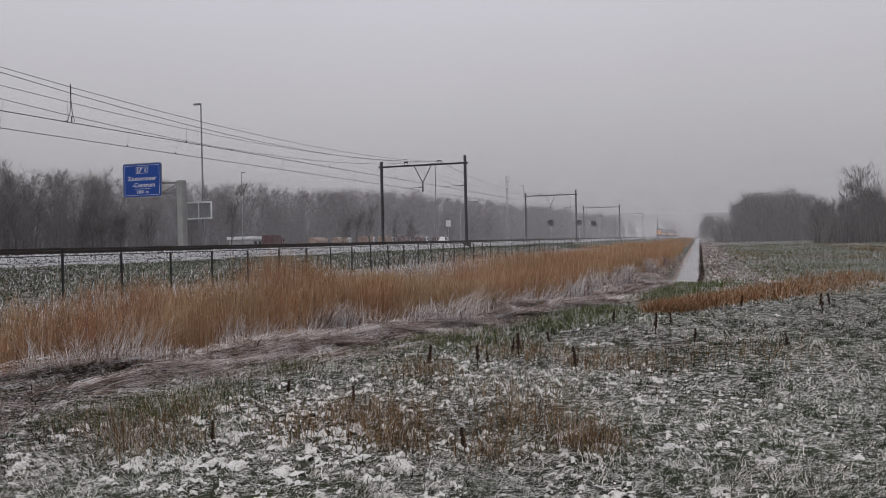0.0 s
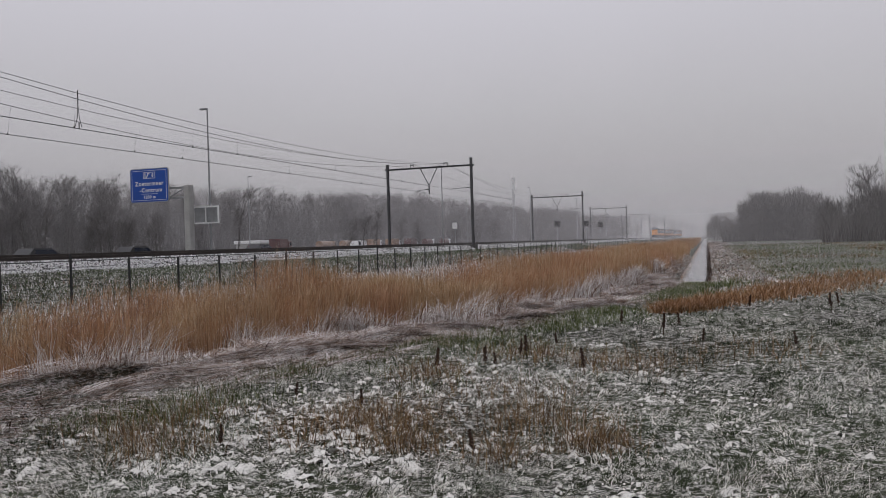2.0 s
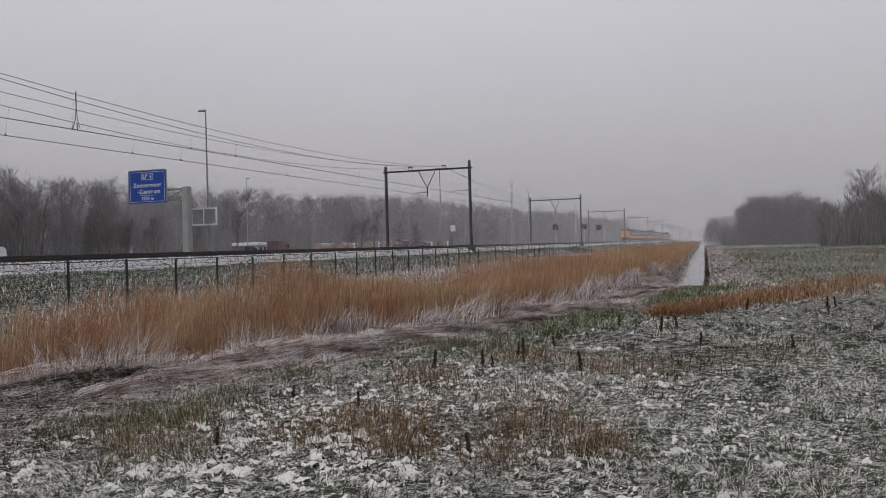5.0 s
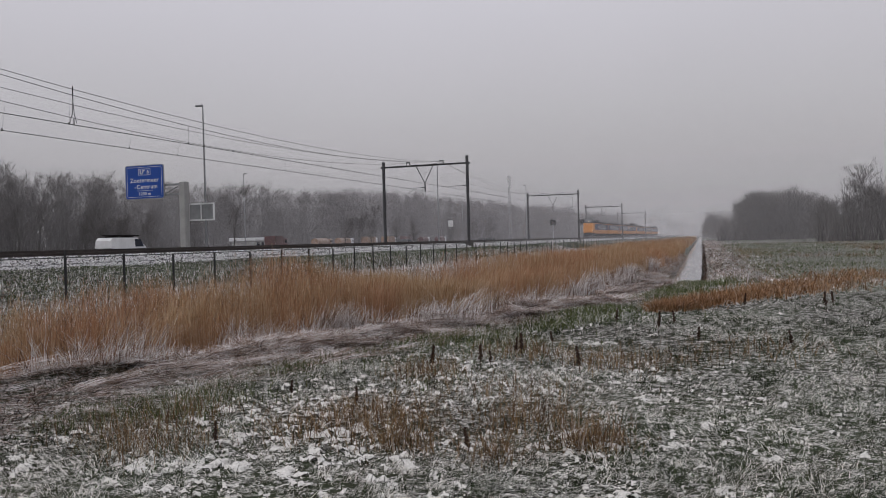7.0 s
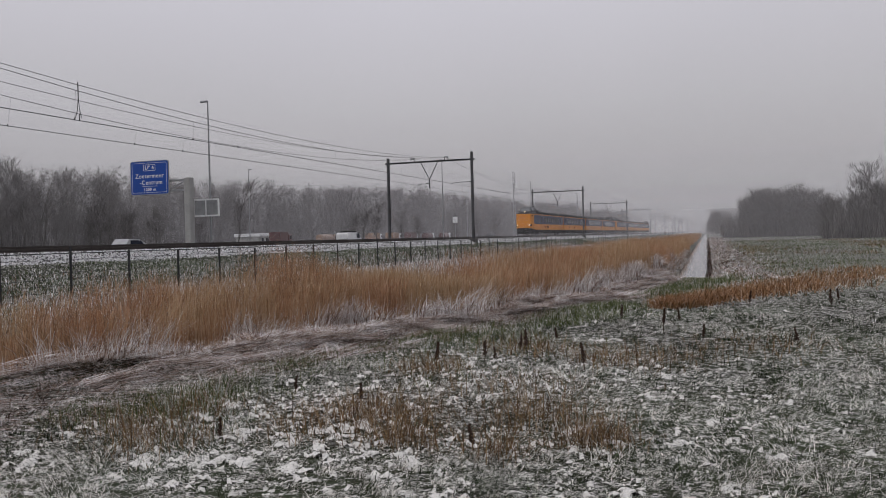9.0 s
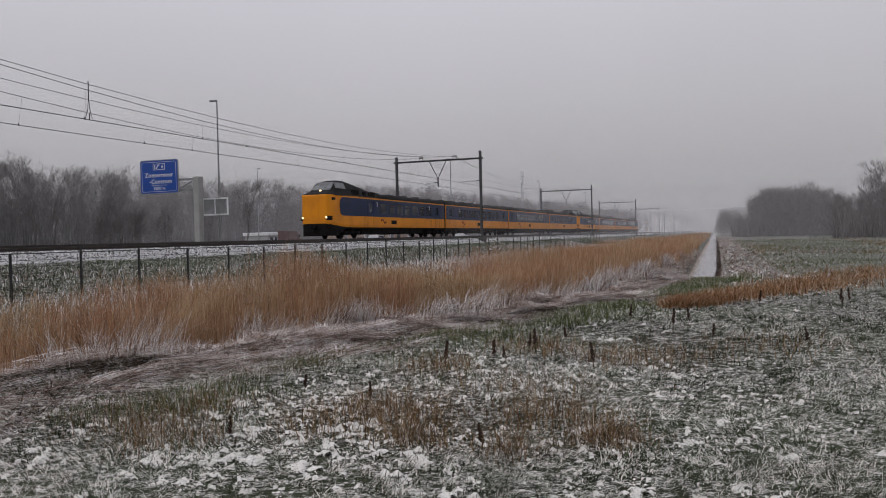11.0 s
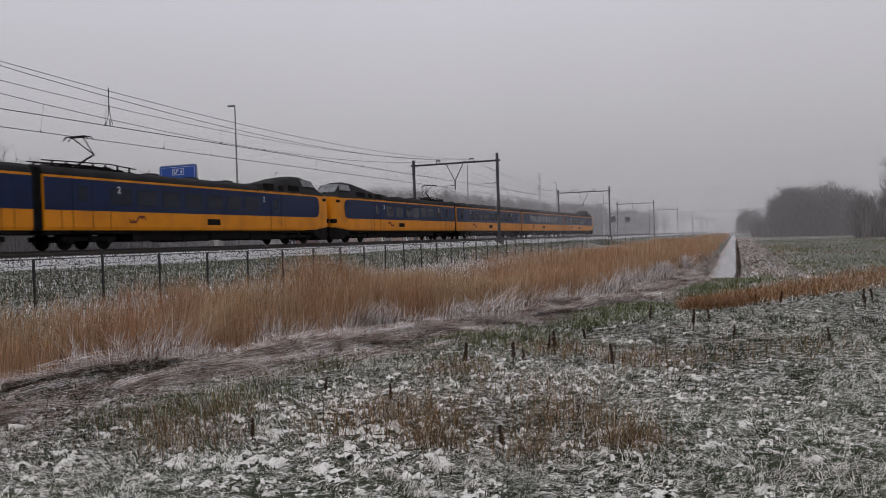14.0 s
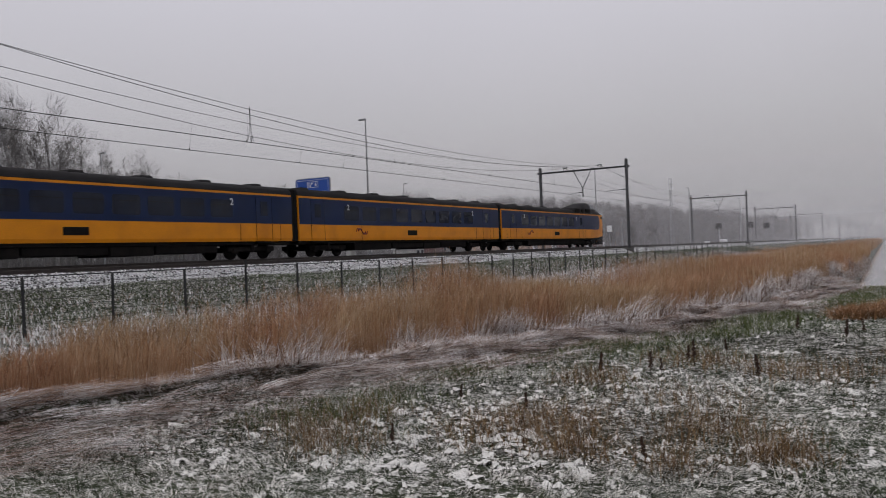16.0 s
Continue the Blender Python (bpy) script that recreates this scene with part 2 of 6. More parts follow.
# ---- ground ----
def ground_material():
    m, n, l, b = material("snowy_grass_ground", 0.9, 0, 0.15)
    snow = noise_fac(n, l, 9.0, 8, 0.46, 0.56)
    fine = noise_fac(n, l, 38.0, 5, 0.42, 0.60)
    earth = mixed(n, l, fine, (0.016, 0.018, 0.011), (0.055, 0.054, 0.036))
    tint = mixed(n, l, noise_fac(n, l, 0.22, 4, 0.42, 0.60), earth, (0.050, 0.065, 0.034))
    white = mixed(n, l, fine, (0.42, 0.41, 0.385), (0.76, 0.745, 0.71))
    mul = n.new("ShaderNodeMath"); mul.operation = "MULTIPLY"
    l.new(snow, mul.inputs[0]); l.new(fine, mul.inputs[1])
    l.new(mixed(n, l, mul.outputs[0], tint, white), b.inputs["Base Color"])
    bump(n, l, b, fine, 0.6, 0.04)
    return m


def build_ground():
    def axis(lo, hi, fine_lo, fine_hi, step, grow=1.22):
        a = list(np.arange(fine_lo, fine_hi, step))
        s, v = step, fine_hi
        while v < hi:
            a.append(v); s *= grow; v += s
        s, v = step, fine_lo
        while v > lo:
            s *= grow; v -= s; a.insert(0, v)
        return np.array(a)
    xs, ys = axis(-2500, 2500, -42, 14, 0.28), axis(-300, 4500, 2, 48, 0.33, 1.10)
    gx, gy = np.meshgrid(xs, ys)
    z = ground_z(gx, gy)
    far = np.hypot(gx, gy) > 900
    z[far] = -0.02
    v = np.stack([gx, gy, z], -1).reshape(-1, 3)
    nx, ny = len(xs), len(ys)
    i = (np.arange(ny - 1)[:, None] * nx + np.arange(nx - 1)[None]).ravel()
    f = np.stack([i, i + 1, i + nx + 1, i + nx], 1)
    ob = from_arrays("ground", v, f, ground_material())
    for p in ob.data.polygons:
        p.use_smooth = True
    tagged(ob, "flat winter meadow with thin patchy snow on grass", "ground", kind="structure")
    # water in the ditch
    m, n, l, b = material("ditch_water", 0.06, 0, 0.5)
    b.inputs["Base Color"].default_value = (0.20, 0.20, 0.205, 1)
    rip = noise_fac(n, l, 6.0, 3, 0.3, 0.7)
    bump(n, l, b, rip, 0.05, 0.01)
    bm = bmesh.new()
    yy = [32.0, 33.5, 36.5, 45, 55, 70, 100, 150, 220, 320, 470]
    half = [0.04, 0.28, 0.55, 0.64, 0.64, 0.68, 0.75, 0.8, 0.8, 0.8, 0.8]
    left = [bm.verts.new((ditch_mid(y) - h, y, -0.36)) for y, h in zip(yy, half)]
    right = [bm.verts.new((ditch_mid(y) + h, y, -0.36)) for y, h in zip(yy, half)]
    for k in range(len(yy) - 1):
        bm.faces.new((left[k], right[k], right[k + 1], left[k + 1]))
    tagged(mesh_ob("water", bm, m), "still grey water in a narrow straight ditch", "water", kind="structure")


build_ground()

# ---- railway: ballast, sleepers, rails ----
def build_railway():
    m, n, l, b = material("snowy_ballast", 0.9, 0, 0.15)
    f = noise_fac(n, l, 14.0, 4, 0.38, 0.54)
    g = noise_fac(n, l, 45.0, 3, 0.35, 0.65)
    stone = mixed(n, l, g, (0.05, 0.048, 0.046), (0.15, 0.145, 0.14))
    l.new(mixed(n, l, f, stone, (0.72, 0.73, 0.75)), b.inputs["Base Color"])
    bump(n, l, b, g, 0.8, 0.05)
    prof = [(-36.2, 0.72), (-35.0, 1.28), (-34.2, 1.51), (-30.6, 1.51), (-29.6, 1.40), (-26.2, 1.40), (-25.5, 1.28), (-24.7, 0.86)]
    bm = bmesh.new()
    ys = [-260, 0, 40, 80, 140, 220, 400, 900]
    rows = [[bm.verts.new((x, y, z)) for x, z in prof] for y in ys]
    for a, c in zip(rows, rows[1:]):
        for k in range(len(prof) - 1):
            bm.faces.new((a[k], a[k + 1], c[k + 1], c[k]))
    tagged(mesh_ob("ballast_bed", bm, m), "raised bed of grey ballast dusted with snow", "ballast", kind="structure")
    # loose stones on the near shoulder
    rng = np.random.default_rng(3)
    nst = 26000
    u = rng.random(nst)
    sx = -26.4 + 1.75 * u
    sy = 8 + 150 * rng.random(nst) ** 1.7
    sz = np.interp(sx, [-26.2, -25.5, -24.7], [1.40, 1.28, 0.86])
    octa = np.array([[1, 0, 0], [-1, 0, 0], [0, 1, 0], [0, -1, 0], [0, 0, 1], [0, 0, -1]], float)
    fc = np.array([[0, 2, 4], [2, 1, 4], [1, 3, 4], [3, 0, 4], [2, 0, 5], [1, 2, 5], [3, 1, 5], [0, 3, 5]])
    jit = rng.uniform(0.55, 1.3, (nst, 6, 1))
    size = rng.uniform(0.025, 0.06, (nst, 1, 1))
    v = octa[None] * jit * size * rng.uniform(0.6, 1.2, (nst, 1, 3)) + np.stack([sx, sy, sz + 0.015], 1)[:, None]
    fcs = (fc[None] + (np.arange(nst) * 6)[:, None, None]).reshape(-1, 3)
    st = strands("ballast_stone", ((0.0, (0.035, 0.034, 0.033)), (0.34, (0.12, 0.115, 0.11)), (0.42, (0.62, 0.62, 0.62)), (1.0, (0.86, 0.86, 0.86))), 0.9)
    tagged(from_arrays("ballast_stones", v.reshape(-1, 3), fcs, st), "loose grey ballast stones capped with snow", "ballast", kind="stuff")
    # sleepers
    sl = worn("sleeper_concrete", (0.32, 0.32, 0.32), (0.6, 0.6, 0.61), 3.0, 0.9)
    bm = bmesh.new()
    for cx in TRACKS:
        for k in range(240):
            y = 5 + 0.62 * k
            box(bm, cx - 1.25, cx + 1.25, y - 0.12, y + 0.12, 1.36, 1.435 + (0.11 if cx < -30 else 0))
    tagged(mesh_ob("sleepers", bm, sl), "concrete sleepers half buried in snowy ballast", "sleeper", kind="stuff")
    # rails with head, web and foot
    sec = [(-0.07, 0), (0.07, 0), (0.07, 0.015), (0.012, 0.03), (0.012, 0.125), (0.036, 0.135), (0.036, 0.165), (0.028, 0.172), (-0.028, 0.172), (-0.036, 0.165), (-0.036, 0.135), (-0.012, 0.125), (-0.012, 0.03), (-0.07, 0.015)]
    for cx in TRACKS:
        for s in (-0.75, 0.75):
            bm = bmesh.new()
            rows = [[bm.verts.new((cx + s + x, y, RAIL_TOP - 0.172 + z + (0.11 if cx < -30 else 0))) for x, z in sec] for y in (-260, 50, 200, 900)]
            for a, c in zip(rows, rows[1:]):
                for k in range(len(sec)):
                    k2 = (k + 1) % len(sec)
                    bm.faces.new((a[k], a[k2], c[k2], c[k]))
            tagged(mesh_ob("rail", bm, RAIL), "rusty brown steel rail on snowy ballast", "rail", "rails of the line", "structure")


build_railway()


# ---- catenary portals and wires ----
PORTAL_Y0, PORTAL_STEP = 80.7, 68.8
NEAR_POST, FAR_POST = -25.3, -34.9


def build_portal():
    p = thing("catenary_portal", "grey steel catenary portal spanning two railway tracks", "portal", "catenary portals along the line")
    for x in (NEAR_POST, FAR_POST):
        bm = bmesh.new()
        for s in (-1, 1):
            box(bm, x - 0.12, x + 0.12, s * 0.12 - 0.012, s * 0.12 + 0.012, 0.0, 9.25 if x == NEAR_POST else 9.05)
        box(bm, x - 0.012, x + 0.012, -0.108, 0.108, 0.0, 9.2 if x == NEAR_POST else 9.0)
        part("post", bm, STEEL, p)
        bm = bmesh.new()
        box(bm, x - 0.38, x + 0.38, -0.38, 0.38, -0.7, 0.12, 0.05)
        part("concrete_foot", bm, worn_dark_foot, p, "dark concrete foot")
        bm = bmesh.new()
        box(bm, x - 0.2, x + 0.2, -0.16, 0.16, 8.34, 8.58, 0.02)
        part("bracket", bm, STEEL, p)
    bm = bmesh.new()
    for s in (-1, 1):
        box(bm, FAR_POST - 0.35, NEAR_POST + 0.35, -0.1, 0.1, 8.46 + s * 0.075 - 0.012, 8.46 + s * 0.075 + 0.012)
    box(bm, FAR_POST - 0.35, NEAR_POST + 0.35, -0.012, 0.012, 8.40, 8.52)
    part("beam", bm, STEEL, p)
    mid = (NEAR_POST + FAR_POST) / 2
    for s in (-0.95, 0.95):
        bm = bmesh.new()
        rod(bm, (mid + s, 0, 8.36), (mid, 0, 6.55), 0.045)
        part("hanger_strut", bm, STEEL, p)
    bm = bmesh.new()
    rod(bm, (mid, 0, 6.6), (mid, 0, 5.6), 0.075)
    part("hanger_drop", bm, STEEL, p)
    for x0, x1 in ((mid, mid - 1.45), (NEAR_POST - 0.1, NEAR_POST - 2.35)):
        bm = bmesh.new()
        rod(bm, (x0, 0, 6.12), (x0 - 0.42, 0, 6.10), 0.055)
        rod(bm, (x0 - 0.42, 0, 6.10), (x1 + 0.25, 0, 6.06), 0.022)
        rod(bm, (x1 + 0.25, 0, 6.06), (x1, 0, 5.86), 0.018)
        part("steady_arm", bm, STEEL, p)
    for x in (-28.15, -32.0):
        bm = bmesh.new()
        for s in (-0.2, 0.2):
            rod(bm, (x + s, 0, 8.55), (x + s * 0.9, 0, 8.83), 0.035)
        rod(bm, (x - 0.24, 0, 8.85), (x + 0.24, 0, 8.85), 0.06)
        part("insulator", bm, STEEL, p, "dark stirrup insulator on the beam")
    return p


worn_dark_foot = worn("dark_concrete", (0.10, 0.095, 0.09), (0.06, 0.058, 0.055), 3.0, 0.9)
portal = build_portal()
portal.matrix_basis = pose(0, PORTAL_Y0, 1.42)
for k in range(-1, 13):
    if k:
        copy_thing(portal, pose(0, PORTAL_Y0 + k * PORTAL_STEP, 1.42))


def wire(name, pts, r, label, parent=None):
    c = bpy.data.curves.new(name, "CURVE")
    c.dimensions, c.bevel_depth, c.bevel_resolution = "3D", r, 1
    sp = c.splines.new("POLY")
    sp.points.add(len(pts) - 1)
    for q, p in zip(sp.points, pts):
        q.co = (*p, 1)
    ob = new(name, c)
    c.materials.append(WIRE)
    if parent:
        ob.parent = parent
    else:
        tagged(ob, label, "wire", "overhead line")
    return ob


def build_wires():
    ys = [PORTAL_Y0 + k * PORTAL_STEP for k in range(-2, 12)]
    for cx, cat, top, sag in ((TRACKS[0], -28.10, 10.22, 1.86), (TRACKS[1], -32.0, 10.20, 1.85)):
        con, mes = [], []
        for a, b in zip(ys, ys[1:]):
            for i in range(16):
                u = i / 16
                y = a + (b - a) * u
                k = round((a - ys[0]) / PORTAL_STEP)
                z0 = 0.22 * (-1) ** k
                con.append((cx + z0 * (1 - 2 * u), y, RAIL_TOP + 5.88))
                mes.append((cat, y, top - sag * (1 - (2 * u - 1) ** 2)))
        for s in (-0.035, 0.035):
            wire("contact_wire", [(x + s, y, z) for x, y, z in con], 0.011, "dark copper contact wire strung over a railway track")
        wire("messenger_wire", mes, 0.014, "dark sagging messenger wire of the overhead line")
        # droppers between messenger and contact wire
        for a in range(len(ys) - 1):
            if ys[a] > 320:
                continue
            for k in (4, 6, 7, 10, 13):
                i = a * 16 + k
                (x0, y0, z0), (x1, y1, z1) = mes[i], con[i]
                bm = bmesh.new()
                rod(bm, (x0, y0, z0), (x1, y1, z1), 0.005, n=5)
                rod(bm, (x1, y1, z1 - 0.03), (x1, y1, z1 + 0.09), 0.035, n=6)
                tagged(mesh_ob("dropper", bm, WIRE), "thin dropper with a clamp on the contact wire", "wire", "droppers of the overhead line")
    # a long stirrup dropper with a looped end over the near track
    st = thing("stirrup_dropper", "long looped dropper on the overhead line", "wire", "droppers of the overhead line")
    bm = bmesh.new()
    rod(bm, (-28.15, 29.3, 9.25), (-28.15, 29.3, 8.6), 0.024, n=6)
    rod(bm, (-28.12, 29.3, 7.75), (-28.12, 29.3, 7.44), 0.024, n=6)
    part("hanger", bm, WIRE, st)
    for s in (-0.13, 0.13):
        bm = bmesh.new()
        rod(bm, (-28.15, 29.3, 8.6), (-28.15, 29.3 + s * 0.5, 7.95), 0.016, n=5)
        rod(bm, (-28.15, 29.3 + s * 0.5, 7.95), (-28.15, 29.3 + s * 1.6, 7.55), 0.016, n=5)
        part("loop", bm, WIRE, st)
    # feeder line, carried over the insulators
    for x, z, sag in ((-28.22, 10.17, 1.38), (-31.9, 10.42, 1.33)):
        pts = []
        for a, b in zip(ys, ys[1:]):
            for i in range(12):
                u = i / 12
                pts.append((x, a + (b - a) * u, z - sag * (1 - (2 * u - 1) ** 2)))
        wire("feeder_wire", pts, 0.013, "dark feeder cable hung from portal to portal")


build_wires()


# ---- fence along the bank ----
def build_fence():
    f = thing("fence", "dark steel post and wire mesh fence along the railway", "fence")
    f.matrix_basis = pose(FENCE_X, 0, 0)
    step, y0 = 2.5, 18.97 - 2.5 * 8
    me = {}
    for tall in (0, 1):
        bm = bmesh.new()
        box(bm, -0.03, 0.03, -0.03, 0.03, -0.3, 1.63 if tall else 1.46, 0.006)
        me[tall] = bm
    posts = {}
    for k in range(140):
        y = y0 + step * k
        tall = 1 if k % 9 == 8 else 0
        if tall not in posts:
            ob = part("post", me[tall], POST, f)
            posts[tall] = ob
        else:
            ob = new("post", posts[tall].data)
            ob.parent = f
        ob.matrix_basis = pose(0, y, float(ground_z(FENCE_X, y)), random.uniform(-0.8, 0.8), random.uniform(-0.8, 0.8), 0)
    # mesh wires: horizontals over the whole run, uprights in the near stretch
    bm = bmesh.new()
    ya, yb = y0, y0 + 139 * step
    zs = [0.12 + 0.19 * i for i in range(8)]
    for z in zs:
        rod(bm, (0.035, ya, z), (0.035, yb, z), 0.006 if z < 1.4 else 0.016, n=4)
    part("mesh_wire", bm, POST, f)["kind"] = "stuff"
    vs, fs = [], []
    n = int((95 - ya) / 0.15)
    yy = ya + 0.15 * np.arange(n)
    w = 0.0025
    v = np.zeros((n, 4, 3))
    v[:, :, 0] = 0.042
    for i, (dy, z) in enumerate(((-w, 0.1), (w, 0.1), (w, 1.44), (-w, 1.44))):
        v[:, i, 1], v[:, i, 2] = yy + dy, z
    fc = np.arange(4 * n).reshape(n, 4)
    ob = from_arrays("mesh_upright_wire", v.reshape(-1, 3), fc, POST, parent=f)
    ob["kind"] = "stuff"


build_fence()


# ---- motorway behind the tracks ----
ROAD_Z = 0.70


def build_road():
    asphalt = worn("wet_asphalt", (0.06, 0.06, 0.062), (0.10, 0.10, 0.105), 0.5, 0.45, 0, 60, 0.2)
    bm = bmesh.new()
    box(bm, -58, -46.8, -260, 1500, 0.2, ROAD_Z)
    box(bm, -74, -62, -260, 1500, 0.2, ROAD_Z)
    tagged(mesh_ob("road", bm, asphalt), "dark wet asphalt motorway with two carriageways", "road", kind="structure")
    bm = bmesh.new()
    for x in (-47.6, -57.2, -62.8, -73.2):
        box(bm, x - 0.09, x + 0.09, -260, 900, ROAD_Z, ROAD_Z + 0.004)
    for x in (-52.3, -68.0):
        for k in range(80):
            box(bm, x - 0.07, x + 0.07, -60 + 12 * k, -57 + 12 * k, ROAD_Z, ROAD_Z + 0.004)
    tagged(mesh_ob("road_marking", bm, WHITE), "white painted lane lines on asphalt", "road marking", kind="structure")
    bm = bmesh.new()
    box(bm, -105, -74.5, 118, 330, 0.2, 0.62)
    tagged(mesh_ob("pavement", bm, CONCRETE), "grey paved lorry park beside the motorway", "pavement", kind="structure")


build_road()


def lettering(text, size, loc, parent, mat, name="lettering", align="LEFT"):
    c = bpy.data.curves.new(name, "FONT")
    c.body, c.size, c.extrude, c.align_x, c.align_y = text, size, 0.004, align, "CENTER"
    c.offset = 0.008
    c.space_character = 1.14
    ob = new(name, c)
    c.materials.append(mat)
    ob.parent = parent
    ob.matrix_basis = pose(*loc, 90, 0, 0)
    return ob


def rounded_plate(bm, x0, x1, z0, z1, y0, y1, r, n=5):
    pts = []
    for cx, cz, a0 in ((x1 - r, z1 - r, 0), (x0 + r, z1 - r, 90), (x0 + r, z0 + r, 180), (x1 - r, z0 + r, 270)):
        for i in range(n + 1):
            a = radians(a0 + 90 * i / n)
            pts.append((cx + r * math.cos(a), cz + r * math.sin(a)))
    f = [bm.verts.new((x, y0, z)) for x, z in pts]
    g = [bm.verts.new((x, y1, z)) for x, z in pts]
    bm.faces.new(f); bm.faces.new(g[::-1])
    for i in range(len(pts)):
        j = (i + 1) % len(pts)
        bm.faces.new((f[i], g[i], g[j], f[j]))


def build_gantry():
    g = thing("sign_gantry", "grey cantilever gantry carrying a blue motorway exit sign", "road sign", m=pose(0.25, 60.5, 0))
    bm = bmesh.new()
    box(bm, -46.35, -45.75, -0.35, 0.35, 0.2, 7.65, 0.04)
    part("column", bm, CONCRETE, g, "pale grey box column")
    for z in (7.45, 6.55):
        bm = bmesh.new()
        box(bm, -49.0, -46.3, -0.11, 0.11, z - 0.09, z + 0.09, 0.01)
        part("arm", bm, GALV, g)
    bm = bmesh.new()
    rod(bm, (-48.2, 0, 6.6), (-46.4, 0, 7.4), 0.06)
    part("brace", bm, GALV, g)
    bm = bmesh.new()
    rounded_plate(bm, -52.2, -48.05, 6.3, 9.3, -0.30, -0.22, 0.2)
    sign = part("sign_panel", bm, SIGN_BLUE, g, "blue enamel direction sign with white lettering")
    bm = bmesh.new()
    rounded_plate(bm, -52.27, -47.98, 6.23, 9.37, -0.29, -0.2, 0.25)
    part("sign_rim", bm, GALV, g)
    y = -0.306
    w = 4.15
    def band(x0, x1, z0, z1, nm, mat=WHITE):
        b2 = bmesh.new()
        box(b2, x0, x1, y - 0.004, y, z0, z1)
        return part(nm, b2, mat, sign)
    for x0, x1, z0, z1 in ((-52.02, -48.23, 9.14, 9.17), (-52.02, -48.23, 6.43, 6.46), (-52.05, -52.02, 6.5, 9.1), (-48.23, -48.2, 6.5, 9.1)):
        band(x0, x1, z0, z1, "border_line")
    lettering("Zoetermeer", 0.56, (-50.12, y, 7.95), sign, WHITE, align="CENTER")
    lettering("-Centrum", 0.56, (-49.95, y, 7.35), sign, WHITE, align="CENTER")
    lettering("1200 m", 0.40, (-50.1, y, 6.72), sign, WHITE, align="CENTER")
    band(-51.0, -49.2, 7.0, 7.03, "divider_line")
    # exit symbol box with the exit number
    for x0, x1, z0, z1 in ((-50.75, -49.45, 8.97, 9.01), (-50.75, -49.45, 8.43, 8.47), (-50.77, -50.73, 8.45, 9.0), (-49.47, -49.43, 8.45, 9.0)):
        band(x0, x1, z0, z1, "symbol_frame")
    bm = bmesh.new()
    box(bm, -50.6, -50.5, y - 0.004, y, 8.52, 8.92)
    rod(bm, (-50.4, y, 8.52), (-50.2, y, 8.85), 0.05, 0.05, 4)
    box(bm, -50.3, -50.05, y - 0.004, y, 8.82, 8.92)
    part("exit_symbol", bm, WHITE, sign)
    lettering("6", 0.46, (-49.72, y, 8.71), sign, WHITE, align="CENTER")
    # panel seen from behind on a post of its own
    s = thing("rear_sign", "back of a framed white sign on a steel post", "road sign", m=pose(0, 62.2, 0))
    bm = bmesh.new()
    box(bm, -46.8, -46.6, -0.1, 0.1, 0.2, 5.8, 0.01)
    part("post", bm, GALV, s)
    bm = bmesh.new()
    box(bm, -46.55, -43.9, 0, 0.05, 4.2, 5.7)
    part("panel", bm, GALV, s)
    for x0, x1, z0, z1 in ((-46.65, -43.8, 5.62, 5.76), (-46.65, -43.8, 4.14, 4.28), (-46.65, -46.5, 4.28, 5.62), (-43.95, -43.8, 4.28, 5.62), (-45.3, -45.2, 4.28, 5.62)):
        bm = bmesh.new()
        box(bm, x0, x1, -0.06, -0.002, z0, z1)
        part("frame_bar", bm, WHITE, s)


build_gantry()


def build_street_lamps():
    def lamp(x, y, h, arm):
        s = thing("street_lamp", "tall grey motorway lamp post with a flat head", "street lamp", "motorway lamp posts", pose(x, y, 0.3))
        bm = bmesh.new()
        rod(bm, (0, 0, 0), (0, 0, h), 0.11, 0.06, 10)
        part("pole", bm, GALV, s)
        bm = bmesh.new()
        box(bm, min(0, arm), max(0, arm), -0.14, 0.14, h - 0.06, h + 0.1, 0.03)
        part("lamp_head", bm, GALV, s)
        return s
    for i in range(5):
        lamp(-45.2, 62.8 + 64.5 * i, 14.5, -0.75)
    for i in range(4):
        lamp(-81.0, 60.0 + 64.0 * i, 14.4, 0.75)


build_street_lamps()


def build_mast():
    s = thing("radio_mast", "slender grey lattice radio mast with antenna panels", "mast", m=pose(-75, 291, 0.3))
    bm = bmesh.new()
    h = 23.5
    for a in range(3):
        c, d = math.cos(a * 2.094), math.sin(a * 2.094)
        rod(bm, (0.7 * c, 0.7 * d, 0), (0.3 * c, 0.3 * d, h), 0.07, 0.05, 6)
        c2, d2 = math.cos((a + 1) * 2.094), math.sin((a + 1) * 2.094)
        for k in range(16):
            r0, r1 = 0.7 - 0.4 * k / 16, 0.7 - 0.4 * (k + 1) / 16
            rod(bm, (r0 * c, r0 * d, h * k / 16), (r1 * c2, r1 * d2, h * (k + 1) / 16), 0.035, n=4)
    part("lattice", bm, GALV, s)
    for a in range(3):
        for z in (h - 2.6, h - 0.2):
            bm = bmesh.new()
            c, d = math.cos(a * 2.094 + 0.5), math.sin(a * 2.094 + 0.5)
            box(bm, 0.55 * c - 0.15, 0.55 * c + 0.15, 0.55 * d - 0.15, 0.55 * d + 0.15, z, z + 2.0, 0.03)
            part("antenna_panel", bm, WHITE, s)


build_mast()

# ---- trains: two coupled sets of four cars ----
CAR, CAB = 26.5, 27.1


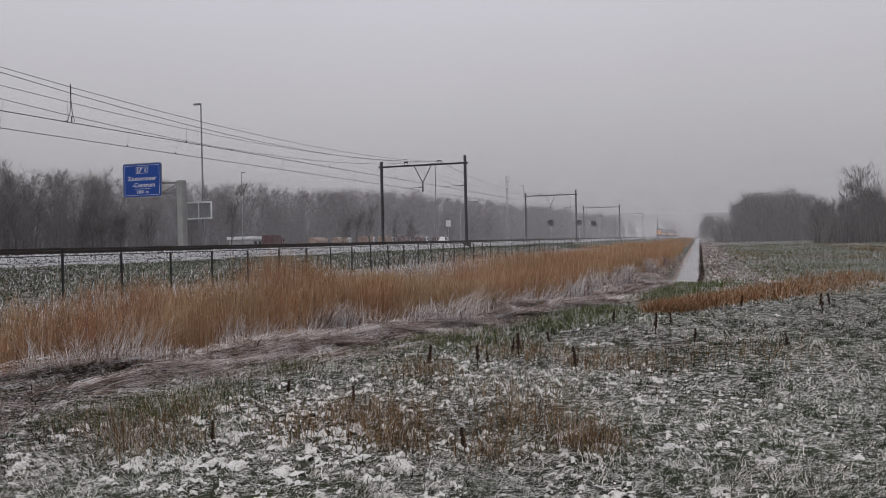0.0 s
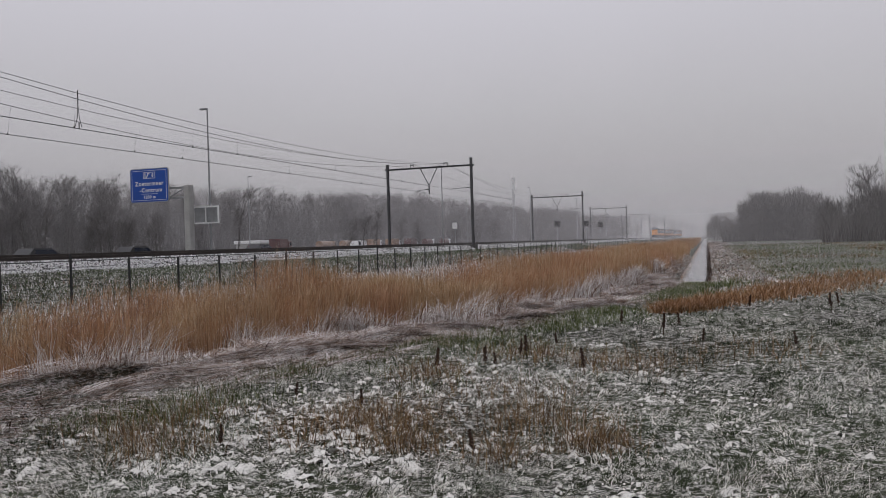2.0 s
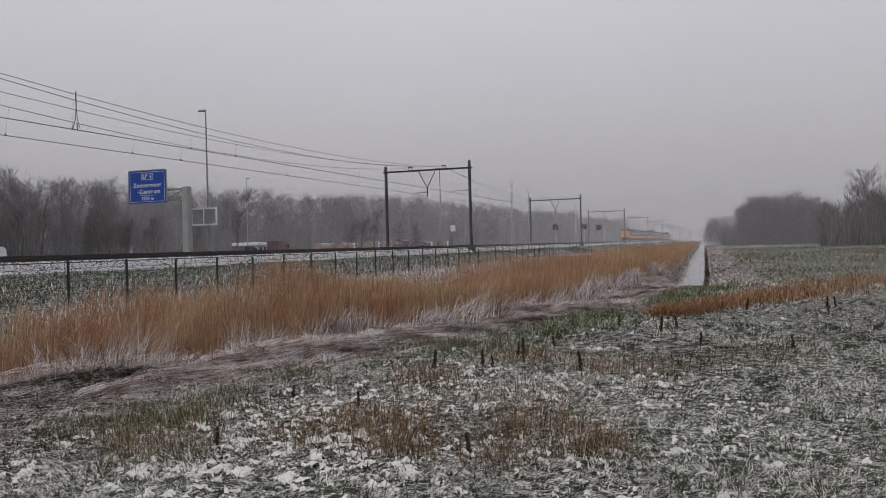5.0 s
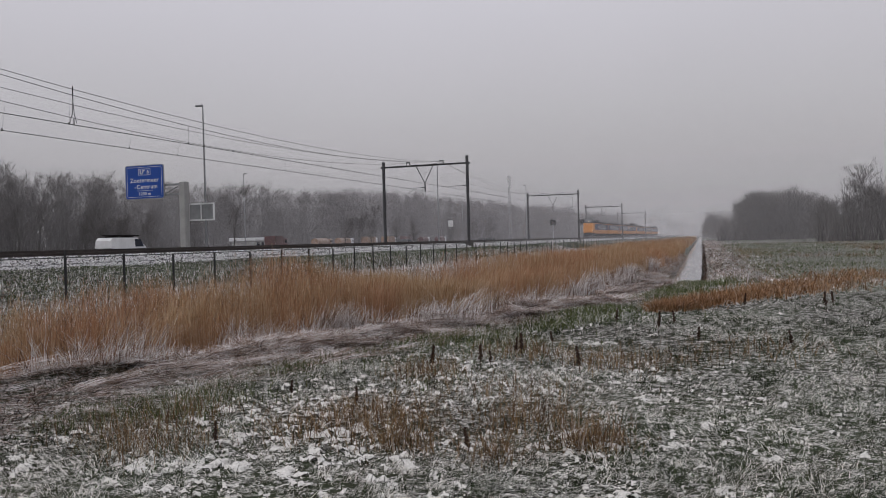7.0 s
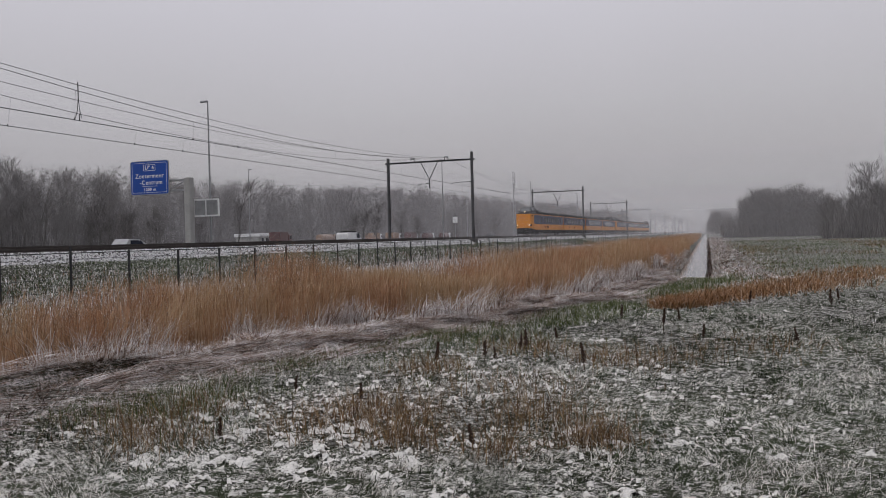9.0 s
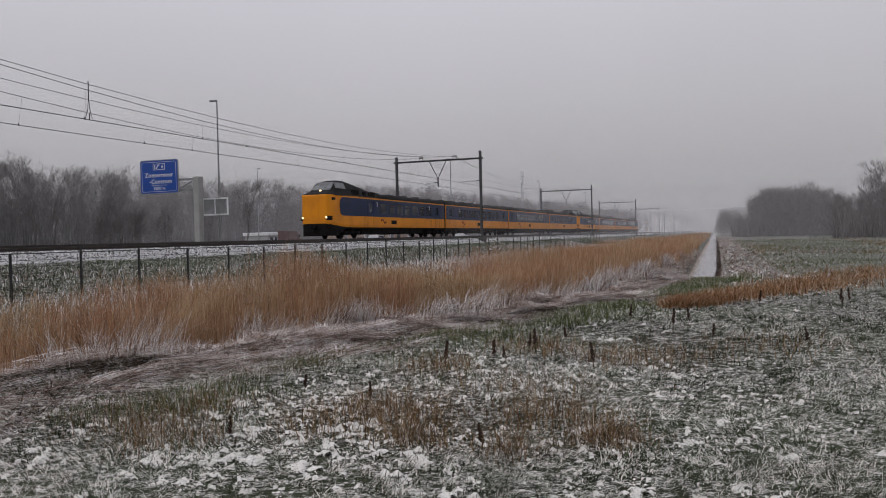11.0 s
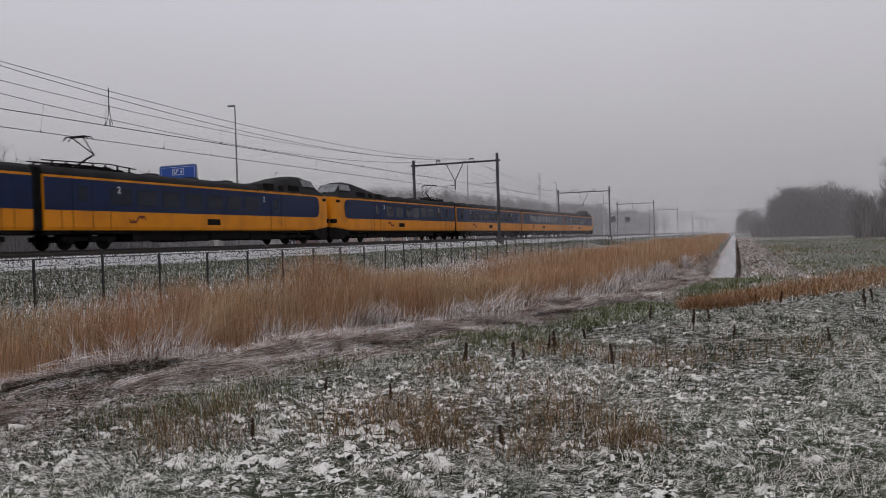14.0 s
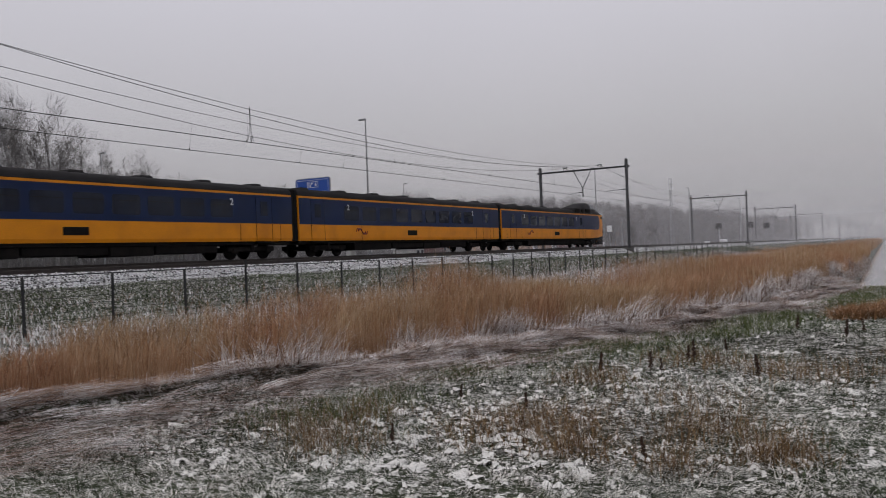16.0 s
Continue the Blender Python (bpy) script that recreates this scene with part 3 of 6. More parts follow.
def panel_strip(bm, x, y0, y1, z0, z1, t=0.012, round_front=0.0):
    """A thin plate on a side wall (x: the wall's plane), its low-y end rounded."""
    s = 1 if x > 0 else -1
    pts = []
    if round_front:
        for i in range(13):
            a = radians(90 + 180 * i / 12)
            pts.append((y0 + round_front + round_front * math.copysign(abs(math.cos(a)) ** 0.75, math.cos(a)), (z0 + z1) / 2 + (z1 - z0) / 2 * math.copysign(abs(math.sin(a)) ** 0.6, math.sin(a))))
    else:
        pts += [(y0, z1), (y0, z0)]
    pts += [(y1, z0), (y1, z1)]
    a = [bm.verts.new((x, y, z)) for y, z in pts]
    b = [bm.verts.new((x + s * t, y, z)) for y, z in pts]
    bm.faces.new(a); bm.faces.new(b)
    for i in range(len(pts)):
        j = (i + 1) % len(pts)
        bm.faces.new((a[i], b[i], b[j], a[j]))


def rounded_side(bm, x, y0, y1, z0, z1, r, t):
    """A thin plate with rounded corners on a side wall."""
    s = 1 if x > 0 else -1
    pts = []
    for cy, cz, a0 in ((y1 - r, z1 - r, 0), (y0 + r, z1 - r, 90), (y0 + r, z0 + r, 180), (y1 - r, z0 + r, 270)):
        for i in range(4):
            a = radians(a0 + 30 * i)
            pts.append((cy + r * math.cos(a), cz + r * math.sin(a)))
    a = [bm.verts.new((x, y, z)) for y, z in pts]
    b = [bm.verts.new((x + s * t, y, z)) for y, z in pts]
    bm.faces.new(a); bm.faces.new(b)
    for i in range(len(pts)):
        j = (i + 1) % len(pts)
        bm.faces.new((a[i], b[i], b[j], a[j]))


def loft(bm, sections):
    rows = [[bm.verts.new(p) for p in s] for s in sections]
    n = len(rows[0])
    for a, c in zip(rows, rows[1:]):
        for k in range(n):
            k2 = (k + 1) % n
            bm.faces.new((a[k], a[k2], c[k2], c[k]))
    bm.faces.new(rows[0]); bm.faces.new(rows[-1][::-1])


def wheelset(bm, y):
    for x in (-0.75, 0.75):
        rod(bm, (x - 0.07, y, 0.45), (x + 0.07, y, 0.45), 0.45, n=20)
    rod(bm, (-0.7, y, 0.45), (0.7, y, 0.45), 0.08, n=8)


def bogie(parent, y):
    bm = bmesh.new()
    for s in (-1, 1):
        box(bm, s * 1.05 - 0.09, s * 1.05 + 0.09, y - 1.75, y + 1.75, 0.42, 0.68, 0.04)
        for yy in (-1.25, 1.25):
            box(bm, s * 1.08 - 0.13, s * 1.08 + 0.13, y + yy - 0.2, y + yy + 0.2, 0.30, 0.62, 0.04)
        rod(bm, (s * 1.08, y, 0.4), (s * 1.08, y, 0.95), 0.16, n=10)
    box(bm, -1.0, 1.0, y - 0.3, y + 0.3, 0.5, 0.8, 0.03)
    b = part("bogie", bm, UNDER, parent)
    for yy in (-1.25, 1.25):
        bm = bmesh.new()
        wheelset(bm, y + yy)
        part("wheelset", bm, UNDER, b)


def roof_section(y, hw=1.41, z0=3.33, top=3.76):
    pts = [(-hw, y, z0 - 0.02)]
    for i in range(9):
        a = math.pi * (1 - i / 8)
        pts.append((hw * math.copysign(abs(math.cos(a)) ** 0.7, math.cos(a)), y, z0 + (top - z0) * math.sin(a) ** 0.8 if 0 < i < 8 else z0))
    pts.append((hw, y, z0 - 0.02))
    return pts


def car_shell(c, L, cab):
    """c: the car; the cab, if any, at low y. Origin at mid-length on the rail top."""
    h = L / 2
    bm = bmesh.new()
    def sec(y, hw, z0=0.95, z1=3.34):
        return [(-hw + 0.05, y, z0), (-hw, y, z0 + 0.15), (-hw, y, 2.3), (-hw + 0.03, y, z1), (hw - 0.03, y, z1), (hw, y, 2.3), (hw, y, z0 + 0.15), (hw - 0.05, y, z0)]
    rear = [sec(h - 0.32, 1.43), sec(h - 0.30, 1.38)]
    if cab:
        front = [sec(-h + 0.02, 1.05, 1.2, 3.28), sec(-h + 0.08, 1.16, 1.18), sec(-h + 0.3, 1.27, 1.15), sec(-h + 0.9, 1.36, 1.12), sec(-h + 2.2, 1.42, 1.0), sec(-h + 4.2, 1.43)]
    else:
        front = [sec(-h + 0.30, 1.38), sec(-h + 0.32, 1.43)]
    loft(bm, front + rear)
    part("body", bm, YELLOW, c, "yellow steel lower body")
    y0 = -h + (1.75 if cab else 0.32)
    for s in (-1, 1):
        bm = bmesh.new()
        panel_strip(bm, s * 1.43, y0, h - 0.33, 1.82, 3.2, 0.012, 0.72 if cab else 0)
        band = part("blue_band", bm, BLUE, c, "dark blue window band")
        # windows
        wy = -h + (9.6 if cab else 4.6)
        while wy < h - 4.6:
            bm = bmesh.new()
            rounded_side(bm, s * 1.442, wy, wy + 1.52, 2.08, 2.90, 0.14, 0.008)
            part("window", bm, PANE, band)
            bm = bmesh.new()
            box(bm, s * 1.452 - 0.004, s * 1.452 + 0.004, wy + 0.03, wy + 1.49, 2.64, 2.67)
            part("window_bar", bm, UNDER, band)
            wy += 1.93
        doors = [h - 2.6] + ([-h + 7.6] if cab else [-h + 2.0])
        for dy in doors:
            for k in (-0.62, 0.62):
                bm = bmesh.new()
                box(bm, s * 1.446 - 0.004, s * 1.446 + 0.004, dy + k - 0.012, dy + k + 0.012, 1.0, 3.15)
                part("door_seam", bm, RUBBER, c)
            bm = bmesh.new()
            panel_strip(bm, s * 1.442, dy - 0.28, dy + 0.28, 2.2, 2.9, 0.008)
            part("door_window", bm, PANE, c)
            bm = bmesh.new()
            box(bm, s * 1.42 - 0.12, s * 1.42 + 0.12, dy - 0.65, dy + 0.65, 0.86, 0.93, 0.01)
            part("door_step", bm, UNDER, c)
        # class figures at both ends, operator's mark as a plain shape, grille
        low = -h + (9.0 if cab else 5.0)
        for fy in (low, h - 5.0):
            t = lettering("2", 0.50, (0, 0, 0), c, WHITE, "class_figure", "CENTER")
            t.matrix_basis = pose(s * 1.456, fy, 2.80, 90, 0, 90 * s)
        my = low + 1.4 if s > 0 else h - 6.3
        bm = bmesh.new()
        for k in (-1, 1):
            path = [(-0.62, -0.02), (-0.52, 0.15), (-0.12, 0.15), (0.0, 0.02), (0.10, -0.10), (0.40, -0.10), (0.34, 0.0)]
            for (p0, q0), (p1, q1) in zip(path, path[1:]):
                rod(bm, (s * 1.434, my + k * p0, 1.47 + k * q0), (s * 1.434, my + k * p1, 1.47 + k * q1), 0.036, n=4)
        part("emblem", bm, EMBLEM, c, "small dark red emblem")
        # faint panel joints in the yellow lower side
        for jy in (-h + 6.4, h - 4.4, h - 1.3):
            bm = bmesh.new()
            box(bm, s * 1.431 - 0.003, s * 1.431 + 0.003, jy - 0.015, jy + 0.015, 1.0, 1.8)
            part("panel_joint", bm, UNDER, c)
        bm = bmesh.new()
        panel_strip(bm, s * 1.431, -0.8 * s - 0.62, -0.8 * s + 0.62, 1.24, 1.56, 0.008)
        part("grille", bm, UNDER, c)
    # roof, or roof with the raised driver's cabin
    bm = bmesh.new()
    r0 = -h + (9.5 if cab else 0.3)
    loft(bm, [roof_section(r0), roof_section(h - 0.3)])
    part("roof", bm, ROOF, c, "dark grey curved roof", True)
    for k in range(5 if cab else 7):
        yy = (r0 + 1.8) + k * ((h - 2.0) - (r0 + 1.8)) / (4 if cab else 6)
        bm = bmesh.new()
        box(bm, -0.45, 0.45, yy - 0.4, yy + 0.4, 3.66, 3.88, 0.09)
        part("roof_vent", bm, ROOF, c)
    if cab:
        prof = ((0.10, 3.36, 0.95), (0.55, 3.50, 1.05), (1.05, 3.62, 1.06), (2.35, 4.42, 0.80), (3.0, 4.52, 0.80), (4.4, 4.50, 0.84), (5.8, 4.30, 0.92), (7.6, 3.95, 1.08), (9.5, 3.77, 1.15))
        secs = []
        for s, top, w in prof:
            y = -h + s
            hw = min(1.41, 1.12 + 0.30 * min(1, s / 1.2))
            secs.append([(-hw, y, 3.30), (-hw + 0.03, y, 3.36), (-(hw * 0.35 + w * 0.65), y, 3.36 + 0.45 * (top - 3.36)), (-w, y, 3.36 + 0.86 * (top - 3.36)), (-w * 0.55, y, top), (w * 0.55, y, top), (w, y, 3.36 + 0.86 * (top - 3.36)), (hw * 0.35 + w * 0.65, y, 3.36 + 0.45 * (top - 3.36)), (hw - 0.03, y, 3.36), (hw, y, 3.30)])
        bm = bmesh.new()
        loft(bm, secs)
        part("cab_roof", bm, ROOF, c, "dark raised driver's cabin on the roof", True)
        # windscreen in three panes and a side window
        glass = glass_mat("cab_glass", (0.10, 0.105, 0.11), 0.05)
        for x0, x1 in ((-0.78, -0.28), (-0.25, 0.25), (0.28, 0.78)):
            bm = bmesh.new()
            a, b2 = Vector((0, -h + 1.18, 3.74)), Vector((0, -h + 2.22, 4.36))
            k = 0.92
            vs = [bm.verts.new((x0 * 1.1, a.y, a.z)), bm.verts.new((x1 * 1.1, a.y, a.z)), bm.verts.new((x1 * k, b2.y, b2.z)), bm.verts.new((x0 * k, b2.y, b2.z))]
            vs2 = [bm.verts.new((v.co.x, v.co.y + 0.03, v.co.z - 0.06)) for v in vs]
            bm.faces.new(vs); bm.faces.new(vs2[::-1])
            for i in range(4):
                bm.faces.new((vs[i], vs2[i], vs2[(i + 1) % 4], vs[(i + 1) % 4]))
            part("windscreen", bm, glass, c, "grey cab windscreen pane")
        for s in (-1, 1):
            for y0w, y1w in ((2.0, 2.75), (2.85, 3.45)):
                bm = bmesh.new()
                lo = [(s * 1.09, -h + y0w - 0.25, 3.86), (s * 1.09, -h + y1w, 3.86), (s * 0.865, -h + y1w, 4.33), (s * 0.865, -h + y0w, 4.30)]
                vs = [bm.verts.new((x + s * 0.02, y, z)) for x, y, z in lo]
                vs2 = [bm.verts.new((x - s * 0.08, y, z)) for x, y, z in lo]
                bm.faces.new(vs); bm.faces.new(vs2[::-1])
                for i in range(4):
                    bm.faces.new((vs[i], vs2[i], vs2[(i + 1) % 4], vs[(i + 1) % 4]))
                part("cab_side_window", bm, glass, c)
            # dark intake recesses along the cabin's side
            for y0w, y1w, z1w, xw in ((4.3, 5.6, 3.82, 1.27), (6.4, 6.9, 3.76, 1.29), (7.6, 8.8, 3.80, 1.30)):
                bm = bmesh.new()
                panel_strip(bm, s * (xw - 0.06), -h + y0w, -h + y1w, 3.40, z1w, 0.10)
                part("intake", bm, UNDER, c)
            # light clusters and marker windows at the corners
            bm = bmesh.new()
            box(bm, s * 1.12 - 0.17, s * 1.12 + 0.2, -h + 0.02, -h + 0.75, 1.46, 1.78, 0.04)
            lc = part("lamp_cluster", bm, UNDER, c)
            bm = bmesh.new()
            rod(bm, (s * 1.08, -h - 0.02, 1.66), (s * 1.08, -h + 0.1, 1.66), 0.075, n=14)
            part("lamp", bm, HEADLIGHT if cab == 1 else UNDER, lc)
            bm = bmesh.new()
            box(bm, s * 1.30 - 0.1, s * 1.30 + 0.1, -h + 0.6, -h + 1.1, 2.95, 3.13, 0.03)
            part("marker_window", bm, UNDER, c)
        bm = bmesh.new()
        rod(bm, (0.0, -h + 1.02, 3.68), (0.0, -h + 1.22, 3.68), 0.065, n=14)
        part("top_lamp", bm, HEADLIGHT if cab == 1 else UNDER, c)
        # nose skirt, coupler
        bm = bmesh.new()
        loft(bm, [[(-w, -h + s, z0), (-w, -h + s, 1.22), (w, -h + s, 1.22), (w, -h + s, z0)] for s, w, z0 in ((0.0, 1.0, 0.35), (0.3, 1.24, 0.25), (1.4, 1.34, 0.25), (2.6, 1.38, 0.75))])
        part("nose_skirt", bm, UNDER, c)
        for k in range(4):
            bm = bmesh.new()
            box(bm, -0.85 + 0.45 * k, -0.55 + 0.45 * k, -h - 0.03, -h + 0.03, 0.5, 0.75, 0.02)
            part("skirt_slot", bm, RUBBER, c)
        bm = bmesh.new()
        box(bm, -0.25, 0.25, -h - 0.32, -h + 0.1, 0.85, 1.2, 0.05)
        part("coupler", bm, UNDER, c)
        bm = bmesh.new()
        box(bm, -0.42, 0.42, -h - 0.01, -h + 0.05, 1.35, 3.2, 0.02)
        part("front_door", bm, YELLOW, c)
    # underframe and equipment
    bm = bmesh.new()
    box(bm, -1.3, 1.3, -h + (2.4 if cab else 0.35), h - 0.35, 0.78, 0.96, 0.02)
    part("underframe", bm, UNDER, c)
    for y0, y1, z0 in ((-7.4, -3.2, 0.34), (-3.1, 0.9, 0.40), (1.0, 3.4, 0.32), (3.5, 7.4, 0.38)):
        bm = bmesh.new()
        box(bm, -1.22, 1.22, y0, y1, z0, 0.80, 0.04)
        part("equipment_box", bm, UNDER, c)
    for y in (-h + (4.3 if cab else 3.3), h - 3.3):
        bogie(c, y)
    for y in ([h - 0.15] if cab else [-h + 0.15, h - 0.15]):
        bm = bmesh.new()
        box(bm, -1.33, 1.33, y - 0.16, y + 0.16, 0.95, 3.62, 0.05)
        part("gangway", bm, RUBBER, c, "black rubber gangway bellows")


def pantograph(c, y):
    bm = bmesh.new()
    for s in (-0.55, 0.55):
        rod(bm, (s, y - 1.0, 4.22), (s, y + 1.0, 4.22), 0.04)
        for yy in (-0.8, 0.8):
            rod(bm, (s, y + yy, 4.0), (s, y + yy, 4.22), 0.06)
    rod(bm, (-0.55, y, 4.22), (0.55, y, 4.22), 0.05)
    p = part("pantograph", bm, UNDER, c)
    # insulators, busbars and switch gear beside it
    for k in range(7):
        bm = bmesh.new()
        yy = y - 2.4 + 0.85 * k
        box(bm, -0.75, 0.75, yy - 0.26, yy + 0.26, 3.95, 4.10 + 0.08 * (k % 3), 0.03)
        for sx in (-0.6, 0.6):
            rod(bm, (sx, yy, 4.05), (sx, yy, 4.38), 0.07, 0.05, 6)
        part("roof_equipment", bm, UNDER, c, "black high-voltage gear on the roof")
    for sx, z in ((-0.6, 4.40), (0.6, 4.38), (0.15, 4.30)):
        bm = bmesh.new()
        rod(bm, (sx, y - 2.9, z - 0.1), (sx, y - 1.0, z + 0.04), 0.03, n=6)
        rod(bm, (sx, y - 1.0, z + 0.04), (sx * 0.8, y + 3.2, z - 0.05), 0.03, n=6)
        part("busbar", bm, UNDER, c)
    bm = bmesh.new()
    rod(bm, (0, y + 0.7, 4.24), (0, y - 0.55, 4.95), 0.055)
    part("lower_arm", bm, UNDER, p)
    bm = bmesh.new()
    for s in (-0.35, 0.35):
        rod(bm, (0, y - 0.55, 4.95), (s, y + 0.45, 5.70), 0.03)
    part("upper_arm", bm, UNDER, p)
    bm = bmesh.new()
    for yy in (0.3, 0.62):
        rod(bm, (-0.65, y + yy, 5.76), (0.65, y + yy, 5.76), 0.035)
        for s in (-1, 1):
            rod(bm, (s * 0.65, y + yy, 5.76), (s * 0.85, y + yy, 5.58), 0.025)
    part("contact_head", bm, UNDER, p)


TRAIN_CARS = []


def raise_body(c):
    """Body height above the floor line, as on the real stock."""
    k, z0 = 1.115, 0.95
    for o in c.children_recursive:
        if o.type == "MESH":
            for v in o.data.vertices:
                if v.co.z > z0:
                    v.co.z = z0 + (v.co.z - z0) * k
        else:
            o.location.z = z0 + (o.location.z - z0) * k


def build_train():
    lab = "yellow and dark blue intercity train car with a grey roof"
    grp = "coupled train cars"
    def cab_car(kind, panto):
        c = thing("train_car", "yellow and dark blue train driving car with raised cab", "train car", grp)
        car_shell(c, CAB, kind)
        raise_body(c)
        if panto:
            pantograph(c, CAB / 2 - 4.3)
        return c
    lead = cab_car(1, False)
    mid = thing("train_car", lab, "train car", grp)
    car_shell(mid, CAR, 0)
    raise_body(mid)
    inner = cab_car(2, True)
    tail = cab_car(2, False)
    here = pose(0, 0, 0)
    inner_b = copy_thing(inner, here)
    mids = [mid] + [copy_thing(mid, here) for _ in range(3)]
    order = [(lead, CAB, 0), (mids[0], CAR, 0), (mids[1], CAR, 0), (inner, CAB, 1), (inner_b, CAB, 0), (mids[2], CAR, 0), (mids[3], CAR, 0), (tail, CAB, 1)]
    s = 0.0
    for i, (c, L, turned) in enumerate(order):
        if i == 4:
            s += 0.55
        TRAIN_CARS.append((c, s + L / 2, turned))
        s += L


build_train()
NOSE_AT_9, SPEED = 130.6, 36.65


def motions():
    for c, off, turned in TRAIN_CARS:
        walk(c, [(t, pose(TRACKS[1], NOSE_AT_9 - SPEED * (t - 9.0) + off, RAIL_TOP + 0.11, 0, 0, 180 * turned)) for t in range(0, 17, 2)])
    for v, x, y0, sp, turned in VEHICLES:
        walk(v, [(t, pose(x, y0 + sp * t, ROAD_Z + 0.004, 0, 0, 180 * turned)) for t in range(0, 17, 2)])


VEHICLES = []

# ---- woods ----
def bare_tree(seed, height, spread, upright, trunk_r, levels=4, kids=6, low=0.25):
    """Segments (a, b, r0, r1, level) of a leafless tree."""
    rnd = random.Random(seed)
    segs = []
    def grow(p, d, length, r, lev):
        n = 4 if lev == 0 else 2
        for i in range(n):
            d2 = (d + Vector((rnd.gauss(0, 0.09), rnd.gauss(0, 0.09), 0.05 + rnd.gauss(0, 0.05)))).normalized()
            q = p + d2 * (length / n)
            r1 = r * (0.80 if lev == 0 else 0.62)
            segs.append((p.copy(), q.copy(), r, r1, lev))
            if lev < levels - 1:
                for _ in range(kids if lev == 0 else kids + 5):
                    u = rnd.random()
                    if lev == 0 and (i + u) / n < low:
                        continue
                    s = p.lerp(q, u)
                    a = rnd.uniform(0, 6.283)
                    out = Vector((math.cos(a), math.sin(a), 0))
                    k = upright + rnd.uniform(-0.2, 0.25)
                    d3 = (d2 * k + out * (1 - k * 0.6) * spread + Vector((0, 0, 0.15))).normalized()
                    grow(s, d3, length * rnd.uniform(0.30, 0.48) * (1 - 0.45 * (i + u) / n if lev == 0 else 1), max(r1 * 0.45, 0.012), lev + 1)
            p, r, d = q, r1, d2
    grow(Vector((0, 0, 0)), Vector((0, 0, 1)), height, trunk_r, 0)
    return segs


def prisms(segs, thick=1.0):
    a = np.array([s[0] for s in segs]); b = np.array([s[1] for s in segs])
    r0 = np.array([max(s[2], 0.018) for s in segs]) * thick; r1 = np.array([max(s[3], 0.012) for s in segs]) * thick
    d = b - a
    d /= np.maximum(np.linalg.norm(d, axis=1, keepdims=True), 1e-6)
    up = np.where(np.abs(d[:, 2:3]) > 0.9, np.array([[1.0, 0, 0]]), np.array([[0, 0, 1.0]]))
    u = np.cross(d, up); u /= np.linalg.norm(u, axis=1, keepdims=True)
    w = np.cross(d, u)
    v = np.zeros((len(a), 6, 3))
    for k in range(3):
        c, s = math.cos(2.094 * k), math.sin(2.094 * k)
        o = u * c + w * s
        v[:, k], v[:, 3 + k] = a + o * r0[:, None], b + o * r1[:, None]
    f = np.array([[0, 1, 4, 3], [1, 2, 5, 4], [2, 0, 3, 5]])
    return v.reshape(-1, 3), (f[None] + (np.arange(len(a)) * 6)[:, None, None]).reshape(-1, 4)


def tree_thing(seed, label, height, spread, upright, trunk_r, levels=4, kids=6, low=0.25, thick=1.0, group="woods", bark=None, twigs=1350):
    bark = bark or BARK
    t = thing("tree", label, "tree", group)
    segs = bare_tree(seed, height, spread, upright, trunk_r, levels, kids, low)
    v, f = prisms([s for s in segs if s[4] == 0], 1.0)
    from_arrays("trunk", v, f, bark, parent=t)
    v, f = crown_arrays(segs, thick, twigs)
    from_arrays("crown", v, f, bark, parent=t)
    return t


def crown_arrays(segs, thick, twigs):
    """Limbs as prisms; fine twigs as narrow slips that sprout from the limbs, fill a rounded crown and point up and outwards."""
    v1, f1 = prisms([s for s in segs if s[4] == 1], 0.6)
    tw = [s for s in segs if s[4] > 0]
    rng = np.random.default_rng(len(tw))
    pick = rng.integers(0, len(tw), twigs)
    a0 = np.array([tw[k][0] for k in pick]); b0 = np.array([tw[k][1] for k in pick])
    a = a0 + (b0 - a0) * rng.random((twigs, 1))
    out = a * np.array([1, 1, 0]); out /= np.maximum(np.linalg.norm(out, axis=1, keepdims=True), 0.3)
    d = out * rng.uniform(0.0, 0.7, (twigs, 1)) + np.array([0, 0, 0.75]) + rng.normal(0, 0.33, (twigs, 3))
    d *= (rng.uniform(0.5, 1.5, twigs) / np.linalg.norm(d, axis=1))[:, None]
    a = a + rng.normal(0, 0.22, (twigs, 3))
    b = a + d
    side = np.cross(d, rng.normal(0, 1, d.shape)); side /= np.maximum(np.linalg.norm(side, axis=1, keepdims=True), 1e-6)
    r = (rng.uniform(0.010, 0.026, twigs) * thick)[:, None]
    v2 = np.stack([a - side * r, a + side * r, b + side * r * 0.35, b - side * r * 0.35], 1)
    f2 = np.arange(4 * twigs).reshape(-1, 4) + len(v1)
    return np.concatenate([v1, v2.reshape(-1, 3)]), np.concatenate([f1, f2])


